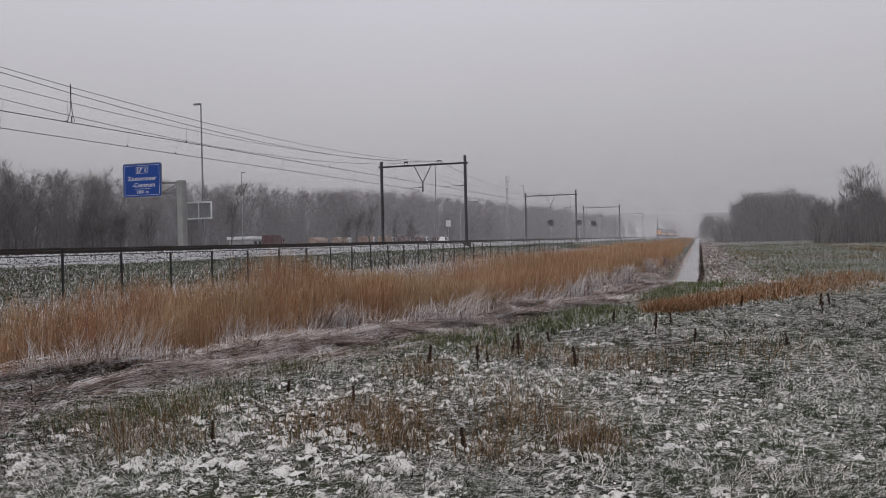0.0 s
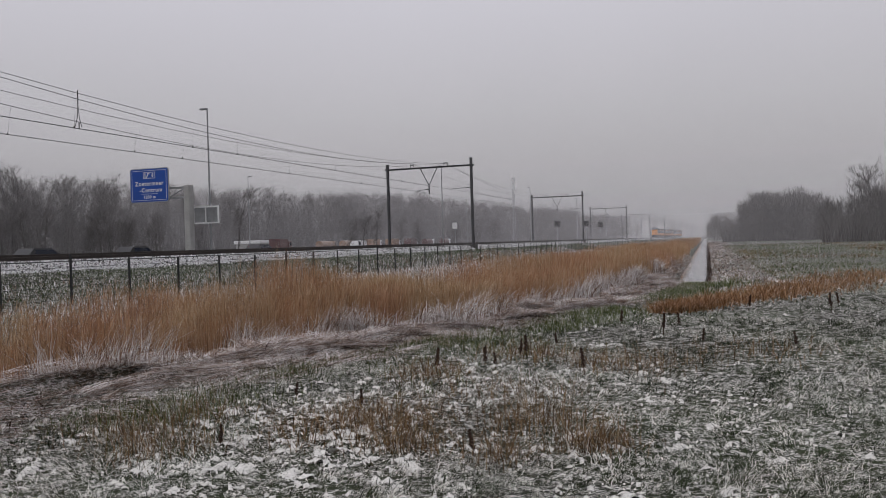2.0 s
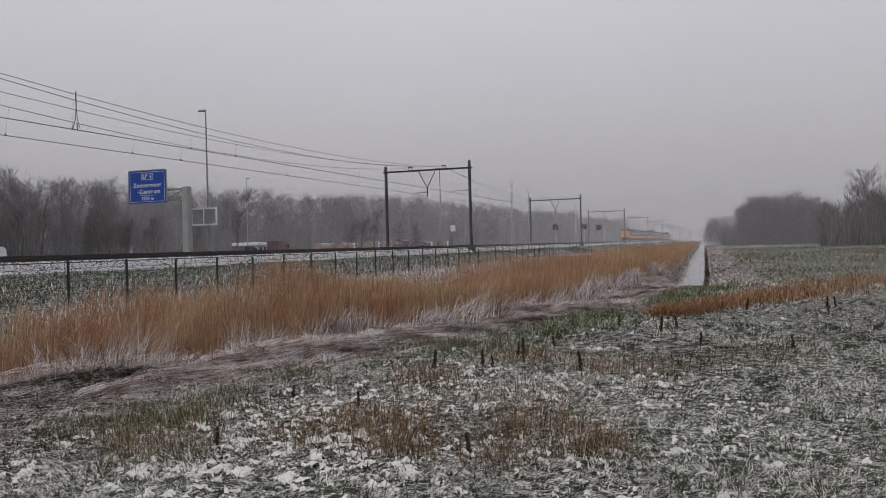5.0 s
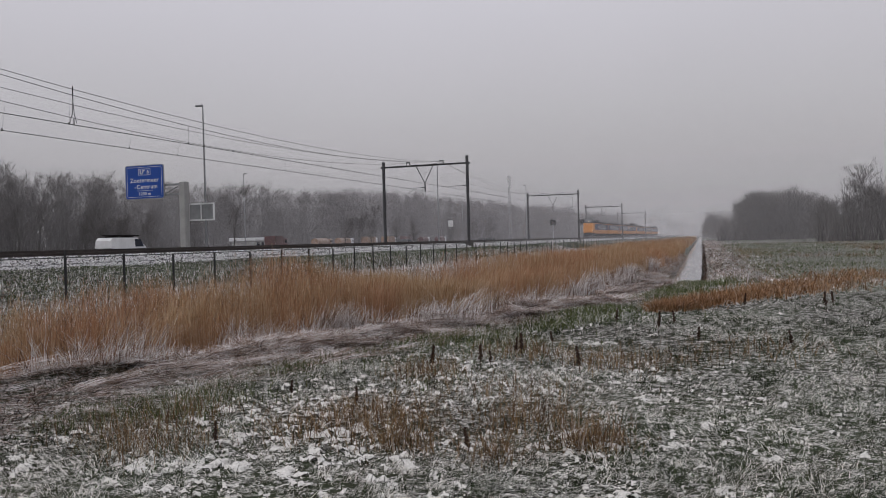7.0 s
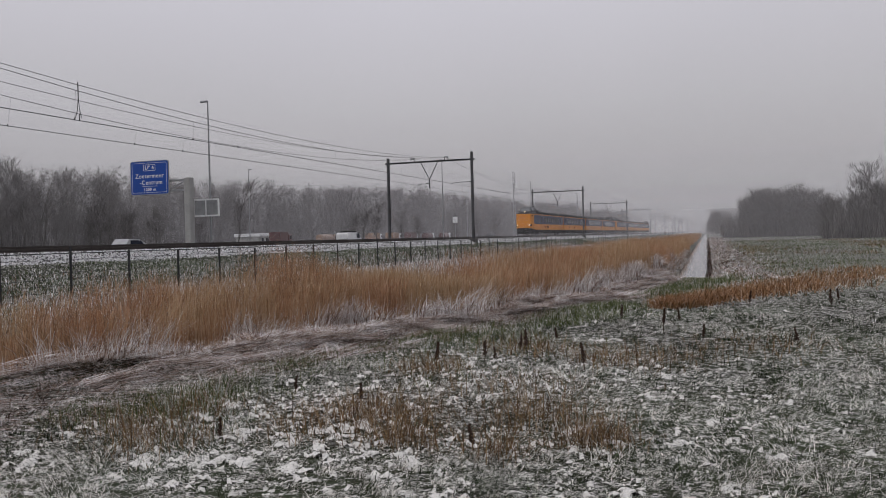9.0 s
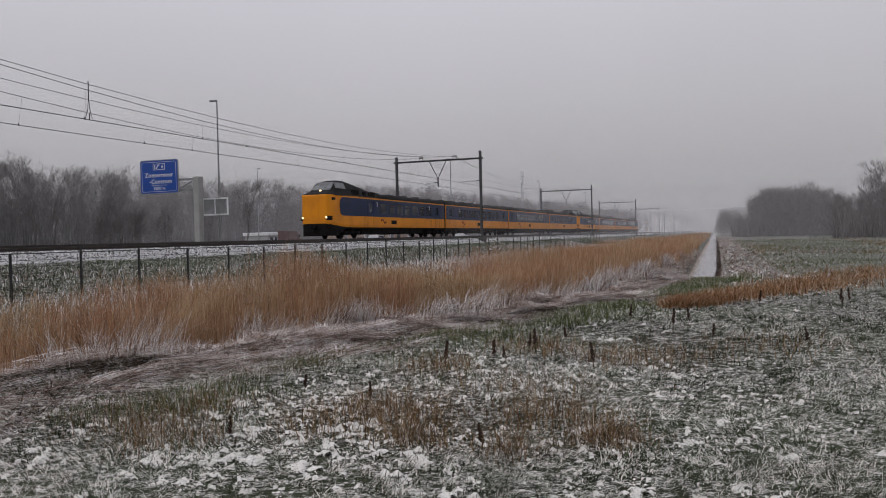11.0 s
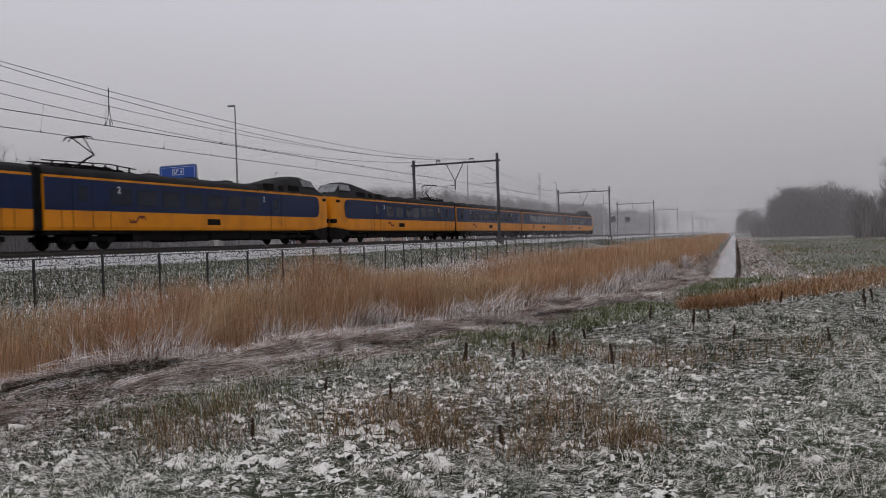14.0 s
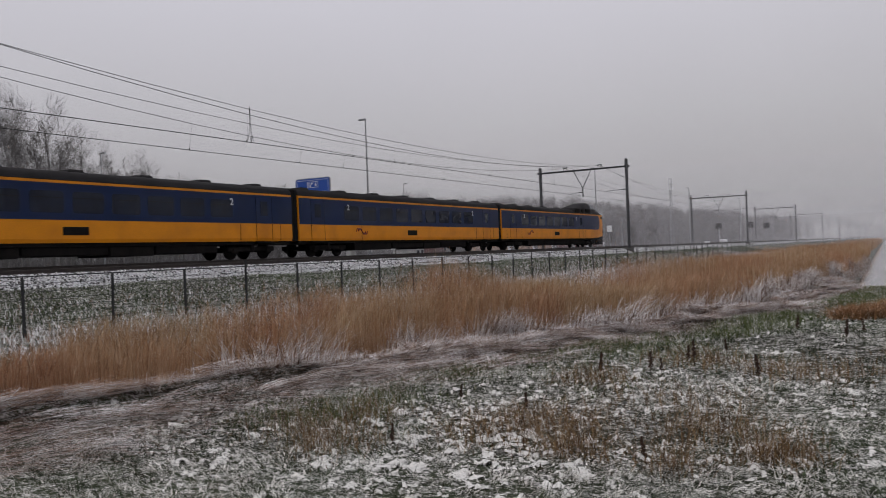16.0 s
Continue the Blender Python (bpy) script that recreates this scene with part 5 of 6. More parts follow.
def build_reeds():
    rng = np.random.default_rng(21)
    # standing reeds between ditch and fence, thinner in number and broader in blade far away
    xs, ys = [], []
    for y0, y1, n in ((2, 12, 36000), (12, 24, 46000), (24, 45, 34000), (45, 90, 20000), (90, 330, 13000)):
        y = rng.uniform(y0, y1, n)
        wid = np.interp(y, [0, 12, 22, 40, 400], [3.2, 3.6, 4.6, 6.0, 6.5])
        u = rng.random(n) ** 1.15
        edge = reed_front(y) + np.interp(y, [0, 25, 45], [0.5, 0.4, 0.15]) * wave(y, y * 0.3, 1.9, 4.0) + 0.2 * wave(y, y, 5.0, 1.0)
        xs.append(edge - wid * u); ys.append(y)
    x, y = np.concatenate(xs), np.concatenate(ys)
    # thin places
    keep = rough_noise(x, y, 0.7, 8) + rng.normal(0, 0.10, len(x)) > 0.36
    for cx, cy, ra, rb in FROST_CLUMPS:
        keep &= ~((((x - cx) / rb) ** 2 + ((y - cy) / ra) ** 2 < 1) & (rng.random(len(x)) < 0.85))
    x, y = x[keep], y[keep]
    n = len(x)
    tall = 1.07 + 0.16 * wave(x, y, 0.45, 1.0) + 0.12 * np.exp(-((y - 16.5) / 3.5) ** 2) - 0.40 * np.exp(-((y - 7) / 4.5) ** 2)
    h = tall * rng.normal(1.0, 0.12, n) * (0.72 + 0.52 * rough_noise(x, y, 0.55, 4))
    h *= np.where(rng.random(n) < 0.22, rng.uniform(0.35, 0.8, n), 1.0)
    lean = rng.normal(0, 0.085, (n, 2)) + np.stack([0.30 * (rough_noise(x, y, 0.8, 2) - 0.5) + 0.05, 0.34 * (rough_noise(x, y, 0.7, 5) - 0.5)], 1)
    w = rng.uniform(0.0035, 0.0085, n) * np.interp(y, [0, 20, 60, 150, 330], [0.9, 1.1, 2.2, 5.0, 10.0])
    field("reeds", "tall dry orange-brown reeds standing along the ditch", "reeds", REED, 22, x, y, h, lean * h[:, None], w, 2, 0.8)
    # seed plumes and drooping leaves at the tips
    k = rng.choice(n, n // 3, replace=False)
    base = np.stack([x[k] + lean[k, 0] * h[k] * 0.75, y[k] + lean[k, 1] * h[k] * 0.75, ground_z(x[k], y[k]) + 0.78 * h[k]], 1)
    pl = rng.normal(0, 0.09, (len(k), 2)) + np.array([0.05, 0.02])
    v, f = blades(rng, base, rng.uniform(0.12, 0.26, len(k)), pl, w[k] * 1.5, 2, 1.0)
    tagged(from_arrays("reed_plumes", v, f, REED), "feathery brown seed plumes on the standing reeds", "reeds", kind="stuff")
    # frosted reeds bent over at the front edge
    n = 30000
    y = 3 + 75 * rng.random(n) ** 1.5
    clump = wave(y, y * 0.2, 1.35, 6.0) + 0.5 * wave(y, y, 3.1, 2.0)
    ok = clump + rng.normal(0, 0.2, n) > np.where(y < 13, 0.0, 0.3)
    y = y[ok]; n = len(y)
    x = reed_front(y) + np.where(y < 13, rng.uniform(-0.3, 1.5, n), rng.normal(0.2, 0.38, n)) * np.interp(y, [0, 28, 40], [1, 1, 0.4])
    gap = (np.abs(x - reed_front(y) - 1.50 - 0.12 * wave(y, y, 1.9)) < 0.14) & (y < 9.2)
    x, y = x[~gap], y[~gap]
    n = len(x)
    h = rng.uniform(0.08, 0.55, n) * np.interp(x - reed_front(y), [0.3, 1.5], [1.0, 0.45])
    lean = np.stack([rng.normal(0.40, 0.40, n), rng.normal(-0.20, 0.45, n)], 1)
    ok, lean = beside_slump(x, y, lean)
    x, y, h, lean = x[ok], y[ok], h[ok], lean[ok]
    n = len(x)
    field("frosted_reeds", "bent reeds white with frost at the edge of the bed", "reeds", FROSTED, 23, x, y, h, lean, rng.uniform(0.007, 0.015, n) * np.interp(y, [0, 25, 80], [0.8, 1.2, 2.6]), 3, 1.2)
    for i, (cx, cy, ra, rb) in enumerate(FROST_CLUMPS):
        # sheaves that fan out of the bed and droop towards the meadow
        xs, ys, hs, ls = [], [], [], []
        for _ in range(12):
            sx, sy = cx + rng.normal(0, rb * 0.40), cy + rng.normal(0, ra * 0.55)
            k = 170
            way = rng.normal(-0.6, 0.6) + rng.normal(0, 0.28, k) + np.where(rng.random(k) < 0.18, rng.uniform(-2.5, 2.5, k), 0)
            reach = rng.uniform(0.15, 0.75, k)
            xs.append(sx + rng.normal(0, 0.14, k)); ys.append(sy + rng.normal(0, 0.16, k))
            hs.append(rng.uniform(0.10, 1.0, k) * rng.uniform(0.6, 1.0)); ls.append(np.stack([np.cos(way), np.sin(way)], 1) * reach[:, None])
        x, y = np.concatenate(xs), np.concatenate(ys)
        field("frosted_reeds", "clump of broken reeds white with frost", "reeds", FROST_WHITE, 70 + i, x, y, np.concatenate(hs), np.concatenate(ls), rng.uniform(0.006, 0.014, len(x)) * (0.7 + cy / 24), 3, 1.3)
    # flattened mat in front of them
    n = 34000
    y = 2.5 + 33 * rng.random(n) ** 1.25
    wid = np.interp(y, [0, 6, 8, 10, 14, 20, 25, 30, 36], [3.4, 3.2, 3.2, 3.3, 3.0, 3.0, 2.9, 2.2, 1.4])
    x = reed_front(y) - 0.5 + (wid + 0.6) * rng.random(n)
    gap = (np.abs(x - reed_front(y) - 1.50 - 0.12 * wave(y, y, 1.9)) < 0.10) & (y < 9.2)
    x, y = x[~gap], y[~gap]
    n = len(x)
    swirl = 1.2 + 1.3 * wave(x, y, 0.8, 5.0)
    reach = rng.uniform(0.25, 1.0, n)
    turn = np.where(rng.random(n) < 0.35, rng.uniform(-1.6, 1.6, n), rng.normal(0, 0.35, n))
    lean = np.stack([np.cos(swirl - 1.1 + turn), np.sin(swirl - 1.1 + turn)], 1) * reach[:, None]
    ok, lean = beside_slump(x, y, lean)
    x, y, lean = x[ok], y[ok], lean[ok]
    n = len(x)
    h = rng.uniform(0.02, 0.14, n) + 0.16 * np.maximum(0, wave(x, y, 2.6, 2.0)) * rng.random(n)
    field("flattened_reeds", "flattened brown reeds matted down and dusted with snow", "reeds", MATTED, 24, x, y, h, lean, rng.uniform(0.007, 0.020, n) * np.interp(y, [0, 15, 36], [0.8, 1.2, 2.0]), 2, 0.5, 0.28 * np.maximum(0, rough_noise(x, y, 1.1, 6) - 0.45))
    # swathes of reed laid over one another in heaped bundles
    parts = []
    for _ in range(150):
        y0 = 4.0 + 29 * rng.random() ** 1.2
        x0 = float(reed_front(y0)) + rng.uniform(-0.3, 0.9) * float(np.interp(y0, [4, 14, 25, 33], [2.6, 2.6, 2.4, 1.4]))
        if y0 < 9.2 and abs(x0 - float(reed_front(y0)) - 1.5) < 0.15:
            continue
        k = 170
        way = rng.normal(0.95, 0.75)
        c, d = math.cos(way), math.sin(way)
        u, t = rng.normal(0, 0.16, k), rng.uniform(-0.5, 0.5, k) * rng.uniform(0.6, 1.5)
        turn = way + rng.normal(0, 0.13, k) + 0.5 * u
        reach = rng.uniform(0.4, 1.1, k)
        parts.append((x0 + t * c - u * d, y0 + t * d + u * c, np.stack([np.cos(turn), np.sin(turn)], 1) * reach[:, None], rng.uniform(0.05, 0.24) * np.exp(-(u / 0.2) ** 2) * (1 - np.abs(t)) + rng.uniform(0, 0.05, k)))
    x, y, lean, lift = (np.concatenate([p[i] for p in parts]) for i in range(4))
    ok, lean = beside_slump(x, y, lean)
    x, y, lean, lift = x[ok], y[ok], lean[ok], lift[ok]
    n = len(x)
    field("reed_swathes", "heaped swathes of fallen reed dusted with snow", "reeds", MATTED, 27, x, y, rng.uniform(-0.03, 0.09, n), lean, rng.uniform(0.006, 0.016, n) * np.interp(y, [0, 15, 36], [0.9, 1.3, 2.0]), 3, 0.6, lift)


def build_gap_shade():
    """Dark brown litter under the flattened reeds, its colour painting the shade of their gaps."""
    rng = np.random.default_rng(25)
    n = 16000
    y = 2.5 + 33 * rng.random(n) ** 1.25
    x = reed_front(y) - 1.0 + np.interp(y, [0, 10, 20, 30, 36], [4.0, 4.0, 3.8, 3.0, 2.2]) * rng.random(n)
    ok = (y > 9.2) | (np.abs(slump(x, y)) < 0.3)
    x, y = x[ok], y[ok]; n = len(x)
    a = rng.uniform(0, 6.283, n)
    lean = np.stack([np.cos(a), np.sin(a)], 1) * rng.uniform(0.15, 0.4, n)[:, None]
    field("reed_gap_shade", "dark reed litter painting the shade in gaps under the flattened reeds", "reeds", DOCK_AND_DARK, 26, x, y, rng.uniform(0.0, 0.05, n), lean, rng.uniform(0.05, 0.10, n), 2, 0.5, 0.03)


def in_view(x, y):
    a = np.degrees(np.arctan2(-x, y))
    return (a > -14) & (a < 64)


def build_grass():
    rng = np.random.default_rng(31)
    xs, ys = [], []
    for y0, y1, n in ((3.2, 6, 115000), (6, 10, 115000), (10, 17, 85000), (17, 30, 55000), (30, 70, 40000)):
        y = np.sqrt(rng.uniform(y0 * y0, y1 * y1, n))
        x = rng.uniform(-9, 0.42 * y1 + 1.5, n)
        front = reed_front(y) + np.interp(y, [0, 8, 14, 20, 30, 36], [2.9, 2.7, 2.4, 2.5, 2.2, 1.0])
        front = np.where(y > 34, ditch_mid(y) + 0.75, front)
        ok = (x > front) & in_view(x, y)
        xs.append(x[ok]); ys.append(y[ok])
    x, y = np.concatenate(xs), np.concatenate(ys)
    n = len(x)
    # tufts: blades drawn together and combed one way
    gather = rng.random(n) < 0.5
    cell = np.interp(y, [3, 10, 30], [0.20, 0.26, 0.6])
    i, j = np.floor(x / cell), np.floor(y / cell)
    seat = np.modf(np.abs(np.sin(i * 127.1 + j * 311.7) * 43758.5))[0]
    seat2 = np.modf(np.abs(np.sin(i * 269.5 + j * 183.3) * 24634.6))[0]
    x = np.where(gather, (i + 0.2 + 0.6 * seat) * cell + rng.normal(0, 0.16, n) * cell, x)
    y = np.where(gather, (j + 0.2 + 0.6 * seat2) * cell + rng.normal(0, 0.16, n) * cell, y)
    tuft = 0.35 + 0.9 * rough_noise(x, y, 1.3, 1) * (0.4 + 1.1 * seat * gather)
    flow = 9.0 * (vnoise(x, y, 0.5, 7) - 0.5) + 2.6 * (seat2 - 0.5) * gather + rng.normal(0, 0.75, n)
    reach = rng.uniform(0.04, 0.20, n) * (0.5 + tuft)
    lean = np.stack([np.cos(flow), np.sin(flow)], 1) * reach[:, None]
    h = (0.02 + 0.10 * rng.random(n) ** 1.6) * (0.35 + 0.95 * tuft)
    w = rng.uniform(0.004, 0.011, n) * np.interp(y, [3, 8, 17, 35, 70], [0.8, 1.05, 1.8, 2.8, 4.2])
    field("grass", "bent meadow grass flecked with snow", "grass", GRASS, 32, x, y, h, lean, w, 2, 1.2)
    # dark green tussocks free of snow
    k, per = 1500, 30
    cy = 3.4 + 18 * rng.random(k) ** 1.3
    cx = rng.uniform(-6.5, 0.42 * 21, k)
    ok = (cx > reed_front(cy) + 2.6) & in_view(cx, cy) & (rough_noise(cx, cy, 0.6, 31) > 0.44)
    cx, cy = np.repeat(cx[ok], per), np.repeat(cy[ok], per)
    n = len(cx)
    x, y = cx + rng.normal(0, 0.055, n), cy + rng.normal(0, 0.045, n)
    a = 9.0 * (vnoise(cx, cy, 0.5, 7) - 0.5) + rng.normal(0, 0.9, n)
    lean = np.stack([np.cos(a), np.sin(a)], 1) * rng.uniform(0.04, 0.20, n)[:, None]
    field("dark_tussocks", "dark green grass tussocks standing out of the snow", "grass", SHADE_GREEN, 40, x, y, rng.uniform(0.04, 0.16, n), lean, rng.uniform(0.005, 0.011, n) * np.interp(y, [3, 8, 20], [0.8, 1.0, 1.7]), 2, 1.2)
    # greener stretch beside the flattened reeds, and fresh tufts
    n = 30000
    y = rng.uniform(5, 33, n)
    x = reed_front(y) + np.interp(y, [0, 8, 14, 20, 30, 36], [3.2, 3.1, 2.8, 2.9, 2.5, 1.6]) + np.abs(rng.normal(0, 0.9, n))
    ok = rough_noise(x, y, 0.7, 3) + rng.normal(0, 0.10, n) > 0.46
    x, y = x[ok], y[ok]; n = len(x)
    field("green_grass", "fresh green grass beside the flattened reeds", "grass", GREEN, 33, x, y, rng.uniform(0.06, 0.2, n), rng.normal(0, 0.07, (n, 2)), rng.uniform(0.007, 0.014, n) * np.interp(y, [3, 15, 33], [0.8, 1.4, 2.4]), 2, 1.0)
    # the bank below the ballast and the rough ground up to the fence
    n = 42000
    y = 8 + 130 * rng.random(n) ** 1.5
    x = rng.uniform(-24.6, -20.6, n)
    field("bank_grass", "short green and frosted grass on the railway bank", "grass", BANK, 34, x, y, rng.uniform(0.05, 0.18, n), rng.normal(0, 0.08, (n, 2)), rng.uniform(0.02, 0.04, n) * np.interp(y, [0, 40, 140], [0.9, 1.3, 3.0]), 2, 1.0)
    n = 36000
    y = 6 + 110 * rng.random(n) ** 1.5
    x = -rng.uniform(9.5, 23.0, n)
    field("frosted_herbs", "pale frosted dead herbs at the foot of the bank", "herbs", FROST_WHITE, 35, x, y, rng.uniform(0.08, 0.32, n), rng.normal(0, 0.12, (n, 2)), rng.uniform(0.012, 0.03, n) * np.interp(y, [0, 40, 120], [1, 1.4, 3.0]), 2, 1.0)
    n = 1500
    y = rng.uniform(28.5, 34.5, n)
    x = ditch_mid(y) + rng.normal(0, 0.8, n)
    field("ditch_end_litter", "tangle of fallen reeds at the end of the ditch", "reeds", MATTED, 37, x, y, rng.uniform(0.03, 0.18, n), rng.normal(0, 0.4, (n, 2)), rng.uniform(0.02, 0.04, n), 2, 0.7, 0.05)
    n = 42000
    y = 30 + 110 * rng.random(n) ** 1.7
    x = ditch_mid(y) + 3.0 + np.abs(rng.normal(0, 0.16, n)) * y
    ok = rough_noise(x, y, 0.16, 21) + rng.normal(0, 0.10, n) > 0.40
    x, y = x[ok], y[ok]; n = len(x)
    field("far_green_grass", "short green grass in the far meadow", "grass", GREEN, 38, x, y, rng.uniform(0.06, 0.16, n), rng.normal(0, 0.10, (n, 2)), rng.uniform(0.015, 0.03, n) * np.interp(y, [30, 70, 140], [1, 2, 4]), 1, 1.0)
    # dark strip of short strands along the right edge of the ditch
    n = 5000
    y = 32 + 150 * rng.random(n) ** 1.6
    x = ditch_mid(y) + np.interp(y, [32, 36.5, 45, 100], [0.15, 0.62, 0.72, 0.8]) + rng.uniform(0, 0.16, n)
    field("ditch_edge", "dark short strands hanging over the edge of the ditch", "grass", DOCK_AND_DARK, 39, x, y, rng.uniform(0.02, 0.12, n), rng.normal(0, 0.10, (n, 2)) - np.array([0.06, 0]), rng.uniform(0.02, 0.05, n) * np.interp(y, [30, 100], [1, 2]), 1, 0.7, 0.10)
    n = 15000
    y = 29 + 200 * rng.random(n) ** 1.6
    x = ditch_mid(y) + 0.8 + np.abs(rng.normal(0, 1.7, n))
    field("ditch_bank_litter", "pale matted litter on the bank of the ditch", "grass", MATTED, 36, x, y, rng.uniform(0.03, 0.2, n), rng.normal(0, 0.35, (n, 2)), rng.uniform(0.03, 0.05, n) * np.interp(y, [30, 100, 230], [1, 2, 4]), 2, 1.0)


def build_weeds():
    rng = np.random.default_rng(41)
    # patches of brown weed stems: centre, radius, stems
    for cx, cy, r, k in ((-4.44, 5.4, 0.42, 420), (-3.1, 6.8, 0.62, 700), (-3.6, 9.5, 0.5, 380), (-1.7, 7.1, 0.55, 480), (-1.05, 6.4, 0.30, 620), (-1.7, 5.85, 0.25, 200),
                         (-1.3, 10.7, 0.9, 520), (-2.8, 11.4, 0.8, 420), (-2.5, 6.05, 0.4, 420), (-3.4, 6.2, 0.5, 320), (-4.9, 6.5, 0.5, 260), (-5.1, 5.7, 0.5, 260), (-2.2, 8.3, 0.8, 300), (0.3, 12.0, 1.2, 260)):
        k = int(1.1 * k)
        x, y = cx + rng.normal(0, r * 0.6, k), cy + rng.normal(0, r * 0.6, k)
        h = rng.uniform(0.10, 0.40, k) * np.exp(-0.3 * np.hypot(x - cx, y - cy) / r)
        field("brown_weeds", "patch of dead reddish-brown weed stems in snowy grass", "weeds", WEED, 42 + k, x, y, h, rng.normal(0, 0.13, (k, 2)), rng.uniform(0.003, 0.007, k) * (0.6 + cy / 9), 2, 0.8)
    # rusty grass beyond the end of the flattened reeds
    n = 10000
    t = rng.random(n) ** 1.9
    cx = np.interp(t, [0, 0.25, 0.5, 0.75, 1], [-1.3, -0.2, 1.1, 2.9, 5.4])
    cy = np.interp(t, [0, 0.25, 0.5, 0.75, 1], [18.4, 20.2, 23.0, 27.0, 35.0])
    wd = np.interp(t, [0, 0.3, 1], [0.5, 0.9, 3.0])
    x, y = cx + rng.normal(0, 0.35, n) * wd, cy + rng.normal(0, 0.55, n) * wd
    field("rusty_grass", "rusty orange tussock grass in the meadow", "grass", ORANGE, 60, x, y, rng.uniform(0.10, 0.34, n), rng.normal(0, 0.20, (n, 2)) + np.array([0.05, 0.0]), rng.uniform(0.010, 0.020, n) * np.interp(y, [15, 35], [1.0, 1.7]), 2, 0.9)
    n = 14000
    x, y = 1 + 18 * rng.random(n), rng.uniform(55, 135, n)
    ok = rough_noise(x, y * 0.4, 0.14, 3) + rng.normal(0, 0.07, n) > 0.52
    x, y = x[ok], y[ok]; n = len(x)
    field("far_rusty_grass", "brown grass bands across the far meadow", "grass", WEED, 61, x, y, rng.uniform(0.10, 0.28, n), rng.normal(0, 0.15, (n, 2)), rng.uniform(0.025, 0.06, n), 1, 0.9)


def dock_thing(seed):
    d = thing("dock_plant", "dead dark brown dock stalk standing in the grass", "plant", "dead dock stalks")
    rnd = random.Random(seed)
    bm = bmesh.new()
    rod(bm, (0, 0, -0.03), (0.01, 0.0, 0.36), 0.006, 0.004, 5)
    part("stem", bm, DOCK_AND_DARK, d)
    bm = bmesh.new()
    for k in range(70):
        u = k / 70
        z = 0.13 + 0.24 * u
        r = 0.030 * (1 - 0.7 * u) * rnd.uniform(0.4, 1.1)
        a = rnd.uniform(0, 6.283)
        bmesh.ops.create_icosphere(bm, subdivisions=1, radius=rnd.uniform(0.007, 0.014), matrix=Matrix.Translation((r * math.cos(a) + 0.01 * u, r * math.sin(a), z)))
    part("seed_head", bm, DOCK_AND_DARK, d)
    return d


def build_docks():
    rnd = random.Random(8)
    kinds = [dock_thing(1), dock_thing(2), dock_thing(3)]
    spots = ((-3.57, 9.62, 1.1), (-3.04, 10.05, 1.0), (-2.88, 9.99, 0.75), (-2.70, 10.95, 1.1), (-2.79, 10.93, 0.9), (-2.57, 12.46, 0.8), (-1.70, 9.87, 1.1), (-3.95, 5.53, 0.7), (-1.87, 5.84, 0.75),
             (-3.49, 7.25, 0.7), (-1.07, 14.09, 1.2), (1.96, 17.95, 1.3), (0.39, 18.31, 1.1), (-0.85, 15.2, 1.0), (-4.5, 7.68, 0.7), (2.2, 18.75, 1.1), (-1.9, 15.05, 1.1), (0.9, 12.3, 0.9), (-0.4, 12.9, 0.9))
    for i, (x, y, k) in enumerate(spots):
        m = pose(x, y, float(ground_z(x, y)), rnd.uniform(-9, 9), rnd.uniform(-9, 9), rnd.uniform(0, 360)) @ Matrix.Diagonal((k * 0.95, k * 0.95, k * 0.85, 1))
        o = kinds[i] if i < 3 else copy_thing(kinds[i % 3], pose(0, 0, 0))
        o.matrix_basis = m


def snow_depth(x, y):
    """Height of the patchy snow over the ground; below zero where grass shows through."""
    lump = rough_noise(x, y, 9.5, 11) - 0.50
    patch = vnoise(x, y, 0.9, 13) - 0.5
    fine = vnoise(x, y, 22.0, 15) - 0.5
    return 0.12 * lump + 0.026 * patch + 0.055 * fine - 0.028 - 0.007 * smoothstep(-2.5, 1.5, x) - 0.010 * smoothstep(8, 13, y)


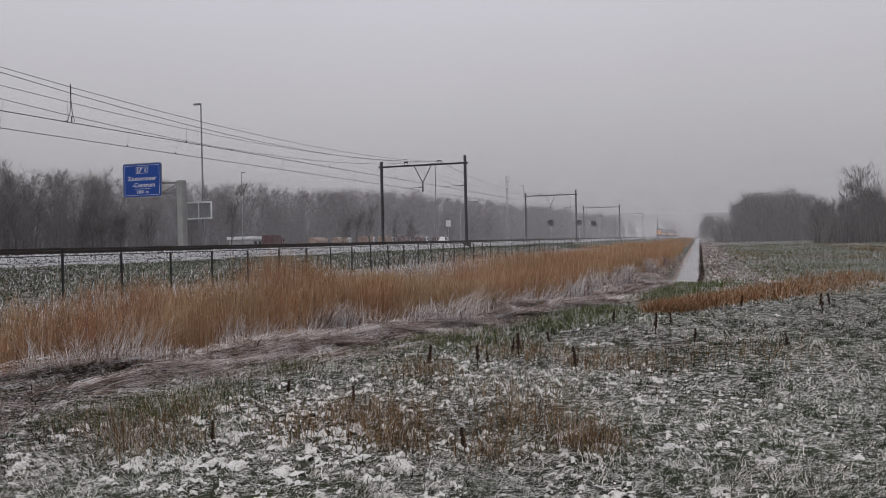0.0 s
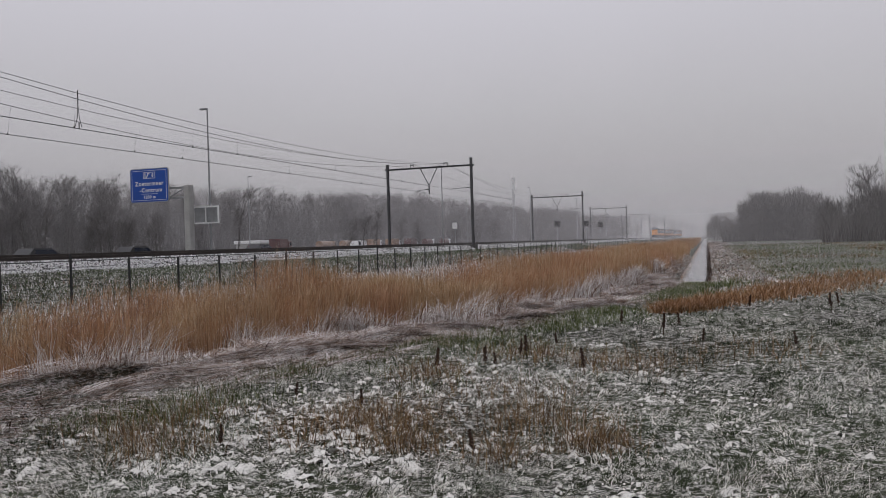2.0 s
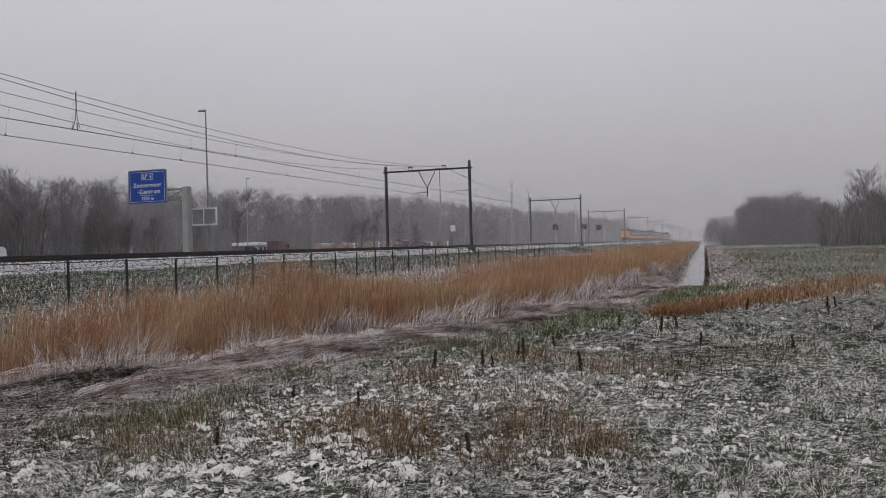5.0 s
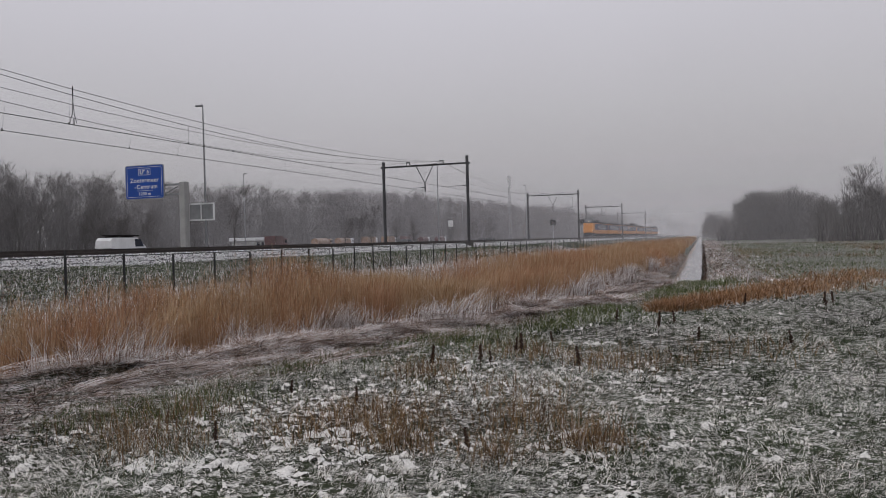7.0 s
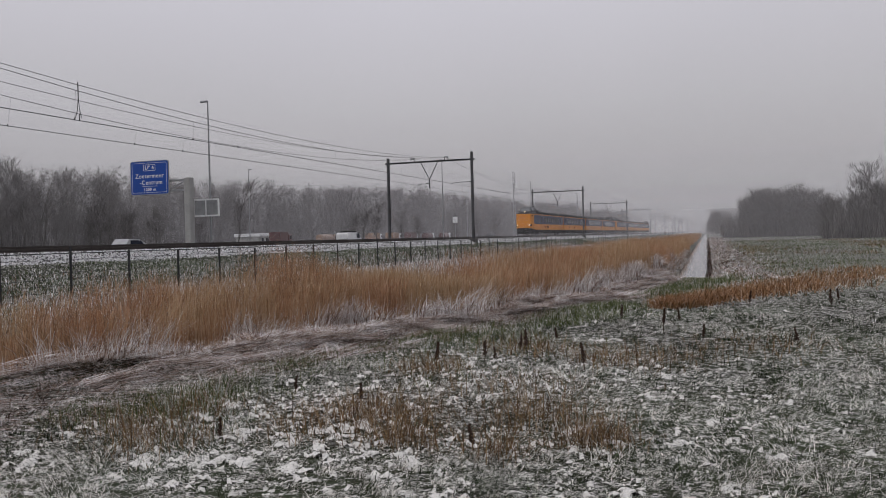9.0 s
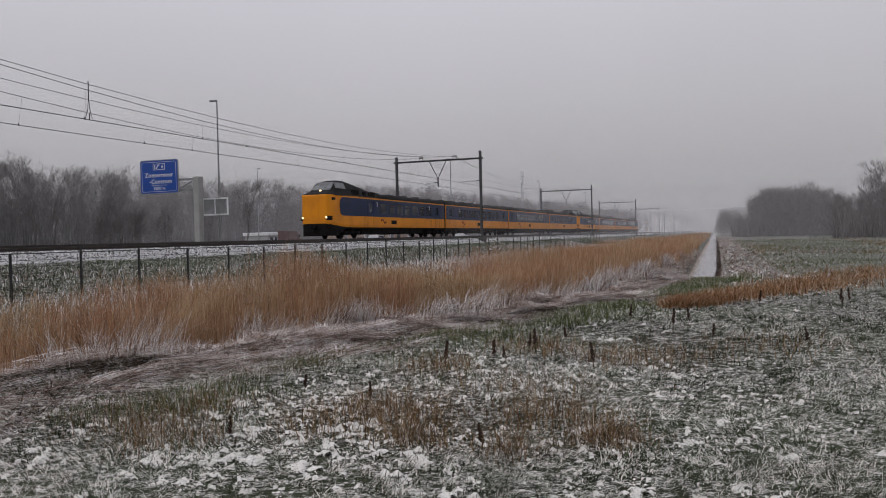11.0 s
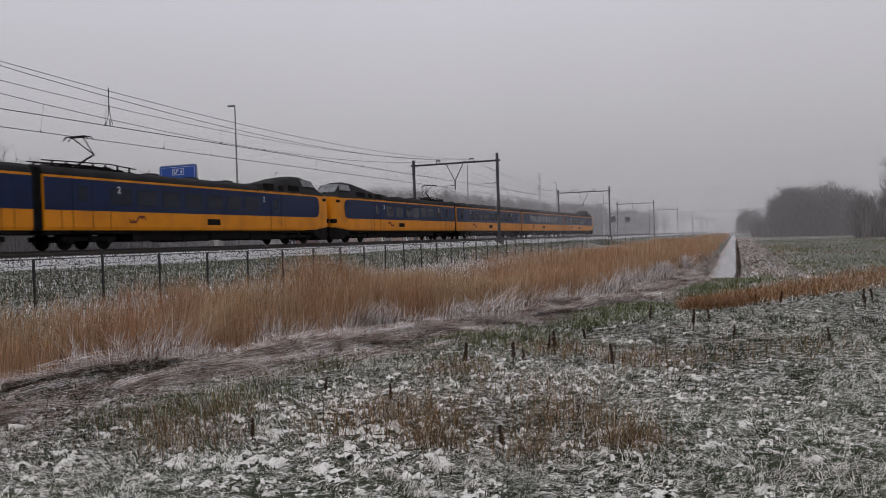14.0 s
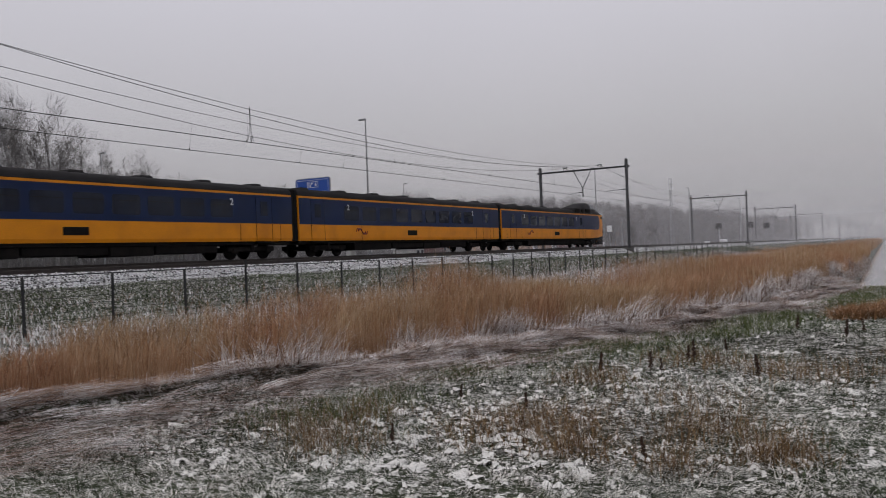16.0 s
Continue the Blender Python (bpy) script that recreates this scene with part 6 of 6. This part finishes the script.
def build_snow():
    """Thin lumpy snow lying between the tufts."""
    m, n, l, b = material("patchy_snow", 0.75, 0, 0.2)
    f = noise_fac(n, l, 60.0, 4, 0.3, 0.7)
    l.new(mixed(n, l, f, (0.60, 0.59, 0.56), (0.86, 0.845, 0.81)), b.inputs["Base Color"])
    bump(n, l, b, f, 0.5, 0.01)
    az, ds = np.radians(np.arange(-14, 52, 0.16)), np.exp(np.arange(math.log(3.2), math.log(28), 0.006))
    ga, gd = np.meshgrid(az, ds)
    x, y = -gd * np.sin(ga), gd * np.cos(ga)
    dep = snow_depth(x, y)
    clear = (x > reed_front(y) + 2.1 + 0.6 * rough_noise(x, y, 1.5, 2)) & (x > np.where(y > 27, ditch_mid(y) + 1.1, -99))
    z = ground_z(x, y) + 0.016 + np.where(dep > 0, np.minimum(dep, 0.035), dep)
    k = len(az)
    i = (np.arange(len(ds) - 1)[:, None] * k + np.arange(k - 1)[None])
    q = np.stack([i, i + 1, i + k + 1, i + k], -1)
    ok = (clear & (dep > -0.02)).ravel()
    q = q.reshape(-1, 4)
    q = q[ok[q].all(1)]
    used = np.unique(q)
    back = np.zeros(x.size, int); back[used] = np.arange(len(used))
    ob = from_arrays("snow", np.stack([x, y, z], -1).reshape(-1, 3)[used], back[q][:, ::-1], m)
    ob.data.polygons.foreach_set("use_smooth", np.ones(len(ob.data.polygons), bool))
    tagged(ob, "thin patchy snow lying between grass tufts", "snow", kind="stuff")


def build_leaves():
    """Flat flecks of snow and low leaves among the grass."""
    rng = np.random.default_rng(51)
    xs, ys = [], []
    for y0, y1, n in ((3.2, 6.5, 62000), (6.5, 11, 62000), (11, 20, 56000), (20, 34, 36000)):
        y = np.sqrt(rng.uniform(y0 * y0, y1 * y1, n))
        x = rng.uniform(-7.5, 0.42 * y1 + 1.5, n)
        ok = (x > reed_front(y) + 2.3) & in_view(x, y) & (snow_depth(x, y) + rng.normal(0, 0.018, n) > -0.014)
        xs.append(x[ok]); ys.append(y[ok])
    x, y = np.concatenate(xs), np.concatenate(ys)
    n = len(x)
    size = (0.004 + 0.009 * rng.random(n) ** 2) * np.interp(y, [3, 8, 18, 34], [0.8, 1.0, 1.6, 2.6])
    tilt = rng.normal(0, 0.5, (n, 2))
    c = np.stack([x, y, ground_z(x, y) + rng.uniform(0.01, 0.07, n)], 1)
    a0 = rng.uniform(0, 6.283, n)
    st = rng.uniform(0.5, 1.0, n)
    v = np.zeros((n, 6, 3))
    for k in range(6):
        rr = size * rng.uniform(0.55, 1.25, n)
        p, q = rr * math.cos(1.047 * k), rr * math.sin(1.047 * k) * st
        dx, dy = p * np.cos(a0) - q * np.sin(a0), p * np.sin(a0) + q * np.cos(a0)
        v[:, k] = c + np.stack([dx, dy, dx * tilt[:, 0] + dy * tilt[:, 1] - 0.25 * rr * rng.random(n)], 1)
    tagged(from_arrays("snow_flecks", v.reshape(-1, 3), np.arange(6 * n).reshape(n, 6), LEAF), "small flecks of snow caught on low leaves", "snow", kind="stuff")


build_reeds()
build_gap_shade()
build_grass()
build_snow()
build_leaves()
build_weeds()
build_docks()


motions()
